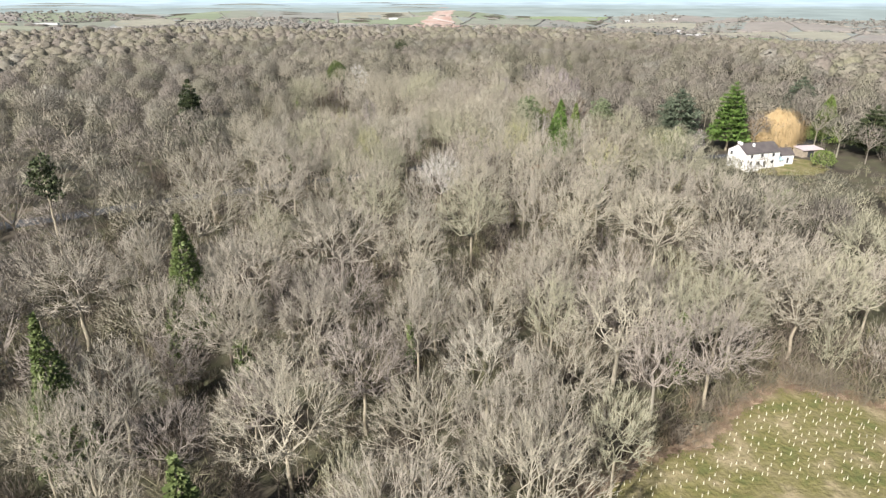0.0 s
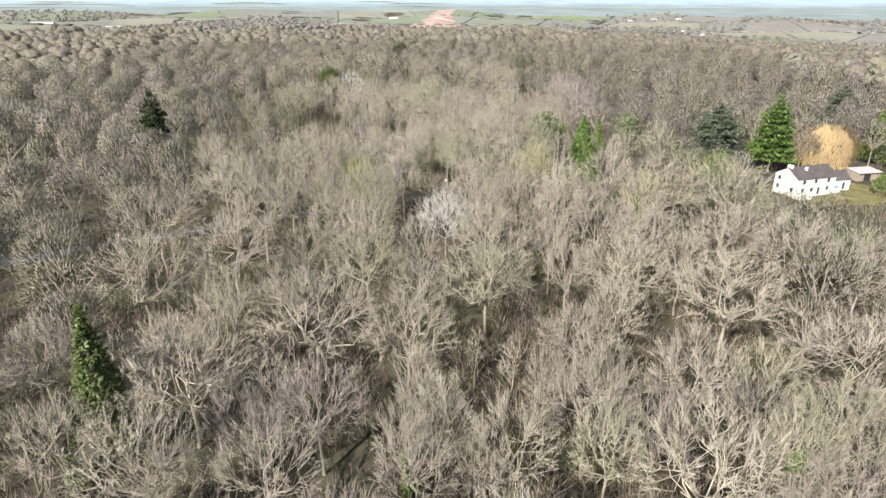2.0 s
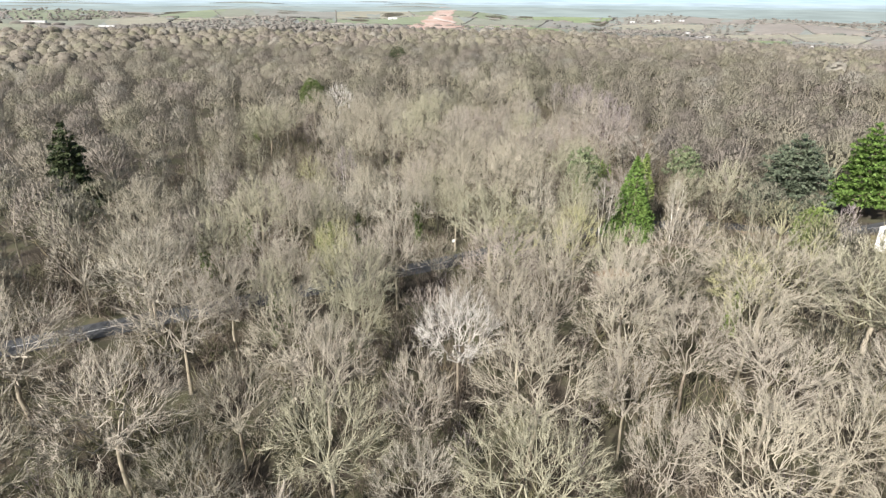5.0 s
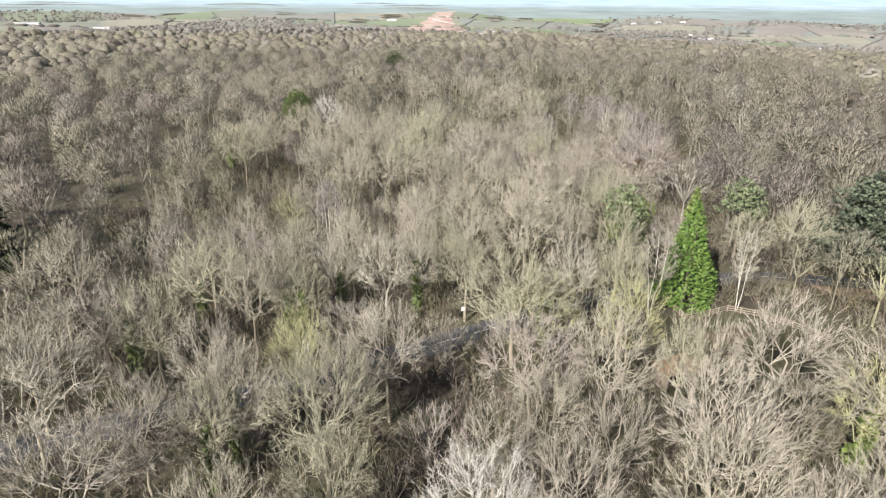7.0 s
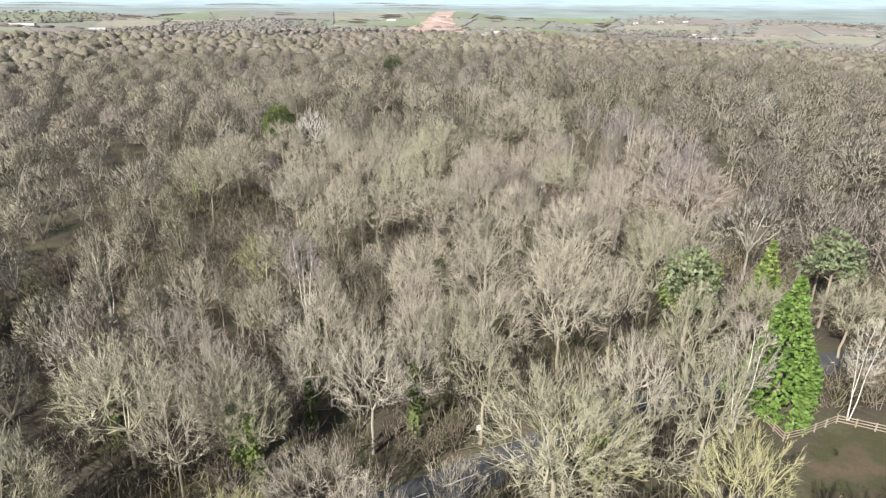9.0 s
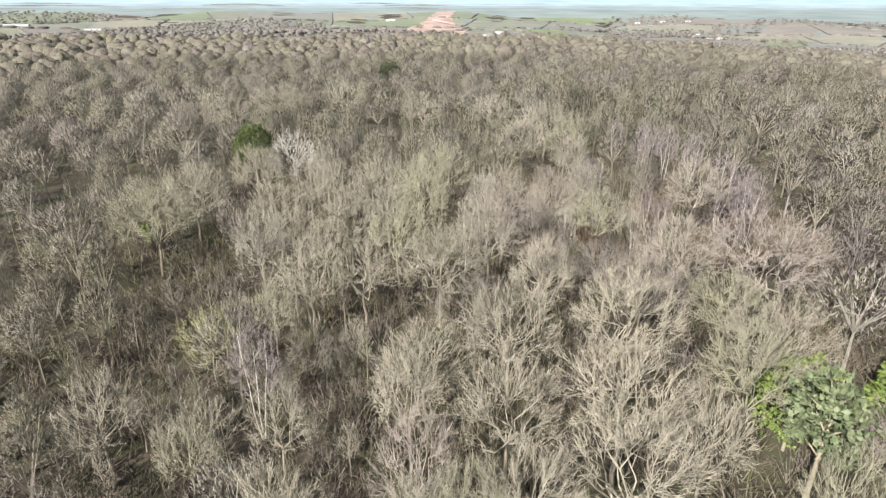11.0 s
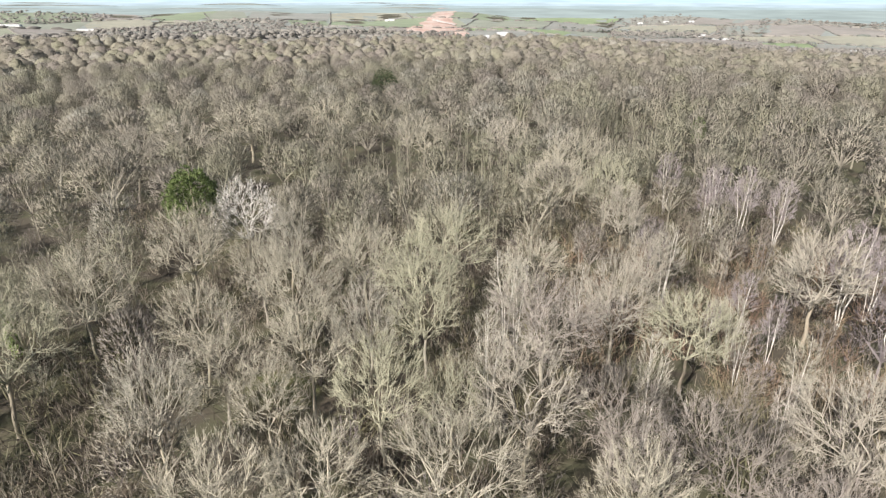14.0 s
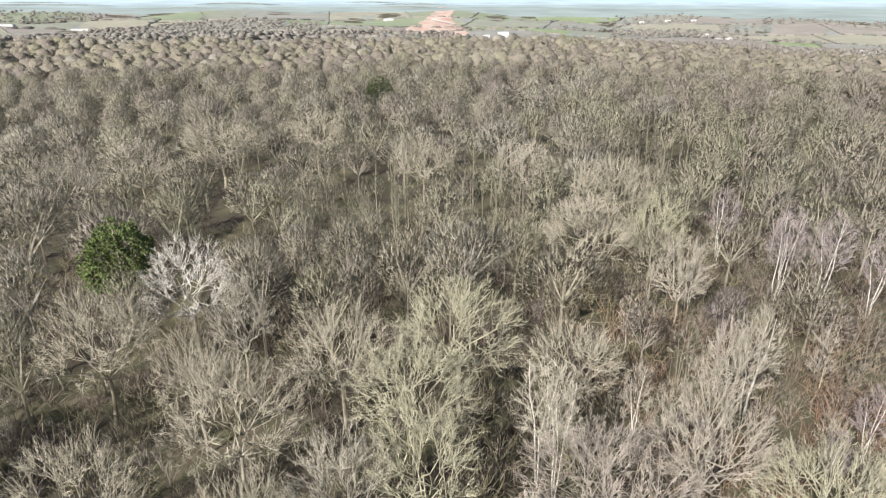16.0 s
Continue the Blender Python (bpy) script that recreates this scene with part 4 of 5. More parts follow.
m_slate = material("roof_slate", [(0.085, 0.075, 0.075), (0.12, 0.105, 0.10)], scale=0.5, fine=7.0, rough=0.7, bump=0.3)
m_rust = material("rusty_sheet", [(0.24, 0.16, 0.10), (0.32, 0.22, 0.14), (0.28, 0.21, 0.15)], scale=0.8, fine=6.0, rough=0.7)
m_pink = material("pinkish_sheet", [(0.50, 0.42, 0.42), (0.58, 0.50, 0.50)], scale=0.8, fine=5.0, rough=0.6)
m_dark = material("dark_opening", [(0.03, 0.032, 0.035), (0.05, 0.052, 0.055)], scale=1.0, fine=3.0, rough=0.3)
m_blue = material("pale_blue_sheet", [(0.35, 0.52, 0.60), (0.45, 0.60, 0.66)], scale=1.0, fine=5.0, rough=0.4)


def sheet(name, inside, x0, x1, y0, y1, step, lift, mat, label, category):
    """A patch of ground cover that follows the land, with an uneven edge."""
    nx, ny = int((x1 - x0) / step) + 1, int((y1 - y0) / step) + 1
    index, verts, tris = {}, [], []
    for j in range(ny):
        for i in range(nx):
            x, y = x0 + i * step, y0 + j * step
            if inside(x, y):
                wob = noise.noise(Vector((x * 0.5, y * 0.5, 1))) * step * 0.9
                index[i, j] = len(verts)
                verts.append((x + wob, y - wob, float(land(x + wob, y - wob)) + lift + 0.03 * noise.noise(Vector((x * 0.9, y * 0.9, 7)))))
    for i, j in index:
        a, b, c, d = ((i, j), (i + 1, j), (i + 1, j + 1), (i, j + 1))
        if b in index and c in index and d in index:
            tris += [(index[a], index[b], index[c]), (index[a], index[c], index[d])]
    return tagged(new(name, mesh_from(name, verts, tris, mat, True)), label, category, kind="structure")


def ribbon(name, line, half, lift, mat, label, category, wobble=0.0, steps=24):
    pts = []
    for i in range(len(line) - 1):
        p0, p1, p2, p3 = (Vector(line[max(0, min(len(line) - 1, i + k))]) for k in (-1, 0, 1, 2))
        for s in range(steps):
            t = s / steps
            pts.append(0.5 * ((2 * p1) + (p2 - p0) * t + (2 * p0 - 5 * p1 + 4 * p2 - p3) * t * t + (3 * p1 - p0 - 3 * p2 + p3) * t ** 3))
    verts, tris = [], []
    for i, p in enumerate(pts):
        d = (pts[min(i + 1, len(pts) - 1)] - pts[max(0, i - 1)]).normalized()
        n = Vector((-d.y, d.x))
        for k in (-1, -0.5, 0, 0.5, 1):
            w = half * k + (noise.noise(Vector((p.x * 0.6, p.y * 0.6, k))) * wobble if abs(k) == 1 else 0)
            q = p + n * w
            verts.append((q.x, q.y, float(land(q.x, q.y)) + lift + 0.04 * (1 - k * k)))
    for i in range(len(pts) - 1):
        for k in range(4):
            a = i * 5 + k
            tris += [(a + 1, a, a + 5), (a + 1, a + 5, a + 6)]
    return tagged(new(name, mesh_from(name, verts, tris, mat, True)), label, category, kind="structure"), pts


field = sheet("planted_field", lambda x, y: in_field(x, y, -0.6 + 1.2 * noise.noise(Vector((x * 0.5, y * 0.5, 9)))), 12, 112, -10, 76, 0.6, 0.09, m_field, "mown grass field planted with young trees in guards", "field")
sheet("bracken_verge", lambda x, y: in_field(x, y, 2.4 + 2.2 * noise.noise(Vector((x * 0.35, y * 0.35, 0)))), 8, 112, 20, 80, 0.5, 0.05, m_straw, "tan dead bracken verge between field and wood", "verge")
sheet("grass_glade", lambda x, y: math.hypot((x + 26) / 1.2, y - 256) < 4.5, -34, -18, 249, 263, 0.8, 0.06, material("glade_grass", [(0.075, 0.09, 0.032), (0.12, 0.115, 0.055), (0.10, 0.09, 0.055)], scale=0.6, fine=5.0, fleck=0.4), "small green grassy glade in the wood", "grass")
sheet("paddock", lambda x, y: ((x - 45) / 13.5) ** 2 + ((y - 169) / 12.5) ** 2 < 1, 30, 60, 154, 184, 1.0, 0.06, m_soil, "worn brown paddock with patchy grass", "paddock")
sheet("garden_lawn", lambda x, y: ((x - 106) / 16) ** 2 + ((y - 190) / 13) ** 2 < 1, 88, 124, 174, 206, 1.0, 0.06, m_field, "green garden lawn round the house", "lawn")
sheet("cedar_lawn", lambda x, y: ((x - 70) / 9) ** 2 + ((y - 196) / 6) ** 2 < 1, 58, 82, 186, 206, 1.0, 0.08, m_straw, "tan needle-strewn clearing under the cedar", "clearing")
ride, _ = ribbon("woodland_ride", RIDE, 1.7, 0.07, material("ride_turf", [(0.10, 0.085, 0.055), (0.09, 0.085, 0.045), (0.14, 0.115, 0.08)], scale=0.4, fine=4.0, fleck=0.4), "narrow brown grassy ride through the wood", "track", 0.8)
road, centre_line = ribbon("road", ROAD, 2.35, 0.10, m_asphalt, "narrow grey asphalt lane through the wood", "road")
walked, mark = 0.0, 0
last = centre_line[0]
for p in centre_line:
    walked += (p - last).length
    d = (p - last).normalized() if (p - last).length else Vector((1, 0))
    last = p
    if walked > 6.0 * mark + 1.5:
        mark += 1
        n = Vector((-d.y, d.x)) * 0.05
        corners = []
        for u in (0, 4.0):
            for s in (-1, 1):
                q = p + d * u + n * s
                corners.append((q.x, q.y, float(land(q.x, q.y)) + 0.152))
        part("centre_dash", mesh_from("centre_dash", corners, [(0, 2, 1), (1, 2, 3)], m_white), road)


def box(bm, x0, x1, y0, y1, z0, z1):
    vs = [bm.verts.new((x, y, z)) for x in (x0, x1) for y in (y0, y1) for z in (z0, z1)]
    for f in ((0, 1, 3, 2), (4, 6, 7, 5), (0, 4, 5, 1), (2, 3, 7, 6), (0, 2, 6, 4), (1, 5, 7, 3)):
        bm.faces.new([vs[i] for i in f])
    return vs


def mesh_bm(name, bm, mat, bevel=0.0):
    if bevel:
        bmesh.ops.bevel(bm, geom=bm.edges[:], offset=bevel, segments=1, affect="EDGES")
    bmesh.ops.recalc_face_normals(bm, faces=bm.faces)
    me = bpy.data.meshes.new(name)
    bm.to_mesh(me)
    bm.free()
    me.materials.append(mat)
    return me


def boxed(name, x0, x1, y0, y1, z0, z1, mat, bevel=0.0):
    bm = bmesh.new()
    box(bm, x0, x1, y0, y1, z0, z1)
    return mesh_bm(name, bm, mat, bevel)


# young trees in guards
bm = bmesh.new()
bmesh.ops.create_cone(bm, cap_ends=False, segments=7, radius1=0.05, radius2=0.055, depth=0.62, matrix=Matrix.Translation((0, 0, 0.31)))
tube_mesh = mesh_bm("guard", bm, m_tube)
stake_mesh = boxed("stake", 0.075, 0.11, -0.018, 0.018, 0, 0.95, m_timber)
guard = tagged(new("tree_guard"), "pale plastic tree guard with a stake in the field", "tree guard", "tree guards in the planted field")
part("guard", tube_mesh, guard)
part("stake", stake_mesh, guard)
rsf = np.random.RandomState(77)
first, guards = True, 0
for row in range(22):
    for col in range(42):
        u, w = 1.5 + col * 1.32 + rsf.normal(0, 0.22), row * 1.25 + rsf.normal(0, 0.22)
        x = 13 + u * 0.93 + w * 0.25
        y = 61 + u * 0.22 - w * 0.95
        if not in_field(x, y, -1.4) or x > 57 or y < 36 or guards > 298 or rsf.uniform() < 0.08:
            continue
        if math.hypot((x - 40) / 9, (y - 50) / 5) < 1:
            continue
        m = Matrix.Translation(at(x, y, 0.06)) @ Matrix.Rotation(rsf.uniform(0, 6.28), 4, "Z") @ Matrix.Rotation(rsf.normal(0, 0.06), 4, "X") @ Matrix.Scale(0.85, 4)
        if first:
            guard.matrix_basis, first = m, False
        else:
            copy_thing(guard, m)
        guards += 1

# post-and-rail fence by the paddock
fence = tagged(new("fence"), "weathered timber post-and-rail fence beside the paddock", "fence")
post = boxed("post", -0.07, 0.07, -0.07, 0.07, -0.2, 1.25, m_timber, 0.012)
for run in (((32.6, 183.6), (33.4, 178.6)), ((33.4, 178.6), (36.0, 179.4)), ((36.0, 179.4), (41.2, 181.8)), ((41.2, 181.8), (46.5, 179.6)), ((46.5, 179.6), (52.5, 173.0))):
    a, b = Vector(run[0]), Vector(run[1])
    bays = max(1, round((b - a).length / 1.9))
    for i in range(bays):
        p, q = a.lerp(b, i / bays), a.lerp(b, (i + 1) / bays)
        part("post", post, fence, m=Matrix.Translation(at(p.x, p.y)))
        zp, zq = at(p.x, p.y).z, at(q.x, q.y).z
        length, turn_ = (q - p).length, math.atan2(q.y - p.y, q.x - p.x)
        for z in (0.35, 0.72, 1.08):
            rail = boxed("rail", 0, length, -0.022, 0.022, -0.055, 0.055, m_timber)
            part("rail", rail, fence, m=Matrix.Translation((p.x, p.y, zp + z)) @ Matrix.Rotation(turn_, 4, "Z") @ Matrix.Rotation(-math.atan2(zq - zp, length), 4, "Y"))

# ---- the white house and outbuildings ----


def gabled(bm, w, l, eave, ridge):
    """Walls with two gables; the long way is x."""
    v = [bm.verts.new(c) for c in ((0, 0, -2), (l, 0, -2), (l, w, -2), (0, w, -2), (0, 0, eave), (l, 0, eave), (l, w, eave), (0, w, eave), (0, w / 2, ridge), (l, w / 2, ridge))]
    for f in ((0, 1, 5, 4), (2, 3, 7, 6), (3, 0, 4, 8, 7), (1, 2, 6, 9, 5), (0, 3, 2, 1), (4, 5, 9, 8), (8, 9, 6, 7)):
        bm.faces.new([v[i] for i in f])


def roof_slab(w, l, eave, ridge, side, over=0.3, thick=0.14):
    bm = bmesh.new()
    y0, y1 = (-over, w / 2) if side == 0 else (w + over, w / 2)
    z0 = eave - over * (ridge - eave) / (w / 2)
    vs = []
    for x in (-over, l + over):
        for y, z in ((y0, z0), (y1, ridge)):
            vs += [bm.verts.new((x, y, z + 0.02)), bm.verts.new((x, y, z + thick))]
    for f in ((0, 2, 3, 1), (4, 5, 7, 6), (0, 4, 6, 2), (1, 3, 7, 5), (0, 1, 5, 4), (2, 6, 7, 3)):
        bm.faces.new([vs[i] for i in f])
    return mesh_bm("roof", bm, m_slate)


def opening(parent, name, x, z, w, h, frame_at):
    """A window or door set on a wall; frame_at places its face."""
    ob = part(name, boxed(name, -w / 2, w / 2, -0.03, 0.05, 0, h, m_white, 0.01), parent, m=frame_at @ Matrix.Translation((x, 0, z)))
    cols = 2 if w > 0.8 else 1
    for c in range(cols):
        cw = (w - 0.12) / cols
        x0 = -w / 2 + 0.06 + c * cw
        part("pane", boxed("pane", x0 + 0.02, x0 + cw - 0.02, -0.045, 0.0, 0.07, h - 0.07, m_dark), ob)
    part("sill", boxed("sill", -w / 2 - 0.08, w / 2 + 0.08, -0.12, 0.05, -0.08, 0.0, m_white), ob)


house = tagged(new("house"), "white-rendered two-storey house with a dark slate roof", "house")
angle = radians(18)
hx, hy = 93.2, 184.2
house.matrix_basis = Matrix.Translation((hx, hy, float(land(99, 187)) + 0.5)) @ Matrix.Rotation(angle, 4, "Z")
W, L, EAVE, RIDGE = 7.6, 13.2, 4.7, 7.0
bm = bmesh.new()
gabled(bm, W, L, EAVE, RIDGE)
part("wall", mesh_bm("wall", bm, m_white), house)
for side in (0, 1):
    part("roof", roof_slab(W, L, EAVE, RIDGE, side), house)
part("chimney", boxed("chimney", 0.1, 0.9, W / 2 - 0.7, W / 2 + 0.7, RIDGE - 0.9, RIDGE + 0.7, m_white, 0.03), house)
part("chimney", boxed("chimney", 4.4, 5.0, W / 2 - 1.6, W / 2 - 1.0, RIDGE - 1.6, RIDGE + 0.1, m_white, 0.03), house)
front = Matrix.Translation((0, 0, 0))
gable = Matrix.Rotation(-math.pi / 2, 4, "Z")
for x, z in ((2.2, 0.9), (5.2, 0.9), (10.6, 0.9), (2.2, 3.1), (6.2, 3.1), (10.6, 3.1)):
    opening(house, "window", x, z, 1.1, 1.25, front)
opening(house, "door", 7.6, 0.0, 1.0, 2.05, front)
for x, z in ((-1.6, 0.8), (-6.2, 0.8), (-6.1, 3.2)):
    opening(house, "window", x, z, 1.1, 1.3, gable)
part("porch", boxed("porch", -0.2, 3.6, -2.2, -0.03, -0.6, 1.0, m_white, 0.02), house, label="low white garden wall by the house")

annex = tagged(new("annex"), "low white gabled extension with dark roof", "outbuilding")
annex.matrix_basis = house.matrix_basis @ Matrix.Translation((L + 1.6, 2.0, 0)) @ Matrix.Rotation(radians(-8), 4, "Z")
bm = bmesh.new()
gabled(bm, 5.0, 5.6, 2.7, 4.5)
part("wall", mesh_bm("wall", bm, m_white), annex)
for side in (0, 1):
    part("roof", roof_slab(5.0, 5.6, 2.7, 4.5, side, 0.2), annex)
opening(annex, "door", 3.6, 0.0, 0.95, 2.0, Matrix.Identity(4))
lean_to = tagged(new("greenhouse"), "small lean-to with pale blue roof panels beside the house", "greenhouse")
lean_to.matrix_basis = house.matrix_basis @ Matrix.Translation((L + 0.1, 0.2, 0))
part("base", boxed("base", 0, 2.6, 0, 3.0, -0.6, 1.0, m_white), lean_to)
for i in range(3):
    part("roof_panel", boxed("roof_panel", -0.36, 0.36, 0, 3.4, 0, 0.05, m_blue), lean_to, m=Matrix.Translation((0.5 + i * 0.8, -0.3, 1.7)) @ Matrix.Rotation(radians(14), 4, "X"))
    part("post", boxed("post", 0.46 + i * 0.8, 0.54 + i * 0.8, 0, 0.08, 1.0, 1.76, m_white), lean_to)

shed = tagged(new("shed"), "dark timber shed with a pinkish sheet roof", "shed")
shed.matrix_basis = Matrix.Translation(at(119.5, 199.5)) @ Matrix.Rotation(radians(12), 4, "Z")
part("wall", boxed("wall", 0, 7.5, 0, 4.4, -0.5, 2.5, m_timber), shed)
part("roof", boxed("roof", -0.3, 7.8, -0.35, 4.8, 2.5, 2.62, m_pink, 0.02), shed, m=Matrix.Rotation(radians(5), 4, "X"))
part("door", boxed("door", 2.0, 4.2, -0.06, 0.0, -0.3, 2.1, m_dark), shed)
stable = tagged(new("field_shelter"), "low timber field shelter with a rusty brown roof", "shed")
stable.matrix_basis = Matrix.Translation(at(24.5, 160.8)) @ Matrix.Rotation(radians(22), 4, "Z")
part("wall", boxed("wall", 0, 5.2, 2.9, 3.0, -0.3, 2.6, m_timber), stable)
part("wall", boxed("wall", 0, 0.1, 0, 2.9, -0.3, 2.6, m_timber), stable)
part("wall", boxed("wall", 5.1, 5.2, 0, 2.9, -0.3, 2.6, m_timber), stable)
roof = part("roof", boxed("roof", -0.2, 5.42, -0.4, 3.3, 2.60, 2.645, m_rust), stable)
rib = boxed("rib", 0, 0.12, -0.4, 3.3, 2.645, 2.70, m_rust)
for i in range(26):
    part("rib", rib, roof, m=Matrix.Translation((-0.2 + i * 0.216, 0, 0)))
for x in (0.1, 2.6, 5.0):
    part("post", boxed("post", x, x + 0.1, 0, 0.1, -0.3, 2.6, m_timber), stable)
sign = tagged(new("road_sign"), "small white road sign on a post at the lane side", "sign")
sign.matrix_basis = Matrix.Translation(at(-0.2, 177.9)) @ Matrix.Rotation(radians(20), 4, "Z")
part("post", boxed("post", -0.03, 0.03, 0.02, 0.08, -0.2, 2.6, m_timber), sign)
part("board", boxed("board", -0.38, 0.38, -0.015, 0.015, 1.95, 2.6, m_white, 0.01), sign)

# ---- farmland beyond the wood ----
# far land colours: distance haze is paled and greyed into the base colours
m_hazed_farm = material("farmland", [(0.235, 0.25, 0.235), (0.23, 0.255, 0.225), (0.25, 0.26, 0.25)], scale=0.006, fine=0.05, rough=0.95, fleck=0.3)
HAZED_CROPS = [(0.215, 0.25, 0.165), (0.225, 0.25, 0.175), (0.245, 0.255, 0.19), (0.29, 0.28, 0.22), (0.225, 0.237, 0.19), (0.25, 0.23, 0.205), (0.22, 0.27, 0.15), (0.235, 0.235, 0.21)]
m_hazed_crop = [material("hazed_crop", [tuple(0.9 * v for v in c), c, tuple(1.12 * v for v in c)], scale=0.008, fine=0.06, rough=0.95, fleck=0.2) for c in HAZED_CROPS]
m_red = material("red_earth", [(0.34, 0.23, 0.185), (0.43, 0.30, 0.25), (0.50, 0.40, 0.345), (0.36, 0.30, 0.24)], scale=0.012, fine=0.08, rough=0.95, fleck=0.25)
m_pale = material("pale_track", [(0.55, 0.50, 0.45), (0.62, 0.58, 0.54)], scale=0.02, fine=0.3, rough=0.9)
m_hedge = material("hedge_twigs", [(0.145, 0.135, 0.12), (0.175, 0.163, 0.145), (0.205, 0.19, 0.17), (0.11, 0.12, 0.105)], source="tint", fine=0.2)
m_hazed_grove = material("hazed_copse_twigs", [(0.22, 0.22, 0.19), (0.245, 0.24, 0.21), (0.265, 0.265, 0.225)], scale=0.02, fine=0.15, rough=0.95, fleck=0.4)
m_barn = material("barn_white", [(0.50, 0.50, 0.50), (0.57, 0.57, 0.56)], scale=0.1, fine=1.0, rough=0.5, fleck=0.06)


def polar(r, a):
    return r * math.sin(a), 110 + r * math.cos(a)


def patch(name, r0, r1, a0, a1, mat, label, lift, category="field", skew=0.0, nr=7, na=7, near=None, far=None):
    """A field between two rings and two bearings, lying on the land; near and far bend its edges."""
    verts, tris = [], []
    for i in range(nr + 1):
        for j in range(na + 1):
            a = a0 + (a1 - a0) * j / na
            lo, hi = r0 + (near(a) if near else 0), r1 + (far(a) if far else 0)
            x, y = polar(lo + (hi - lo) * i / nr + skew * (j / na - 0.5), a + (0 if near is None else 0.03 * (i / nr - 0.5) * math.sin(a0 * 57)))
            verts.append((x, y, float(land(x, y)) + lift))
    for i in range(nr):
        for j in range(na):
            k = i * (na + 1) + j
            tris += [(k, k + na + 1, k + 1), (k + 1, k + na + 1, k + na + 2)]
    return tagged(new(name, mesh_from(name, verts, np.array(tris)[:, ::-1], mat, True)), label, category, kind="structure")


rsl = np.random.RandomState(12)
BUSH = []
for s in range(8):
    rs = np.random.RandomState(60 + s)
    v, t = [(rs.normal(0, 0.08), rs.normal(0, 0.08), rs.uniform(0.85, 1.05))], []
    for i, (rad, z) in enumerate(((0.34, 0.80), (0.52, 0.42), (0.42, 0.0))):
        for k in range(7):
            a, q = (k + 0.5 * (i % 2)) * 6.283 / 7, rs.uniform(0.75, 1.2)
            v.append((rad * q * math.cos(a), rad * q * math.sin(a), z * rs.uniform(0.85, 1.15)))
    t += [(0, 1 + k, 1 + (k + 1) % 7) for k in range(7)]
    for i in range(2):
        for k in range(7):
            a, c = 1 + i * 7 + k, 1 + i * 7 + (k + 1) % 7
            t += [(a, a + 7, c), (c, a + 7, c + 7)]
    BUSH.append(((np.array(v), np.array(t), np.zeros((len(v), 3))),))
GROVE = [far_form(80 + s, "oak", 30, 0.02, 0.1, 4, 7) for s in range(4)]
farmland = patch("farmland", 640, 4650, -math.pi / 3.4, math.pi / 3.4, m_hazed_farm, "distant patchwork of farmland in hazy light", 0.9, "farmland", nr=110, na=60)
hedges = Mass()


def hedge(xa, ya, xb, yb, tall, gap=11.0):
    n = max(1, int(math.hypot(xb - xa, yb - ya) / gap))
    for i in range(n):
        u = (i + rsl.uniform(0.1, 0.9)) / n
        x, y = xa + (xb - xa) * u + rsl.normal(0, 0.6), ya + (yb - ya) * u + rsl.normal(0, 0.6)
        if rsl.uniform() < 0.05:
            hedges.add(GROVE[rsl.randint(4)], x, y, rsl.uniform(7, 11), 1.0, rsl.uniform(0, 6.28), rsl.uniform(0, 1), 0.4)
        h = tall * rsl.uniform(0.7, 1.2)
        hedges.add(BUSH[rsl.randint(8)], x, y, h, 1.35 * gap / h, math.atan2(yb - ya, xb - xa), rsl.uniform(0, 1), 0.4, slim=3.5 / gap)


def copse(r0, r1, a0, a1, gap, tall, tint):
    r = r0
    while r < r1:
        step = gap / r
        a = a0
        while a < a1:
            x, y = polar(r + rsl.normal(0, gap * 0.3), a + rsl.normal(0, step * 0.3))
            hedges.add(GROVE[rsl.randint(4)], x, y, tall * rsl.uniform(0.7, 1.05), 1.1 if r < 1700 else 1.5, rsl.uniform(0, 6.28), float(np.clip(tint + rsl.normal(0, 0.12), 0, 1)), 0.4)
            a += step
        r += gap * 1.1


bands = [840, 930, 1040, 1170, 1320, 1500, 1720, 1980, 2300, 2700, 3150]
lift = 1.2


def bent(i):
    """How far a row of hedges swings in and out along its bearing."""
    return lambda a: 0.34 * (bands[min(i + 1, len(bands) - 1)] - bands[max(0, i - 1)]) * noise.noise(Vector((a * 5.5, i * 7.3, 1.0)))


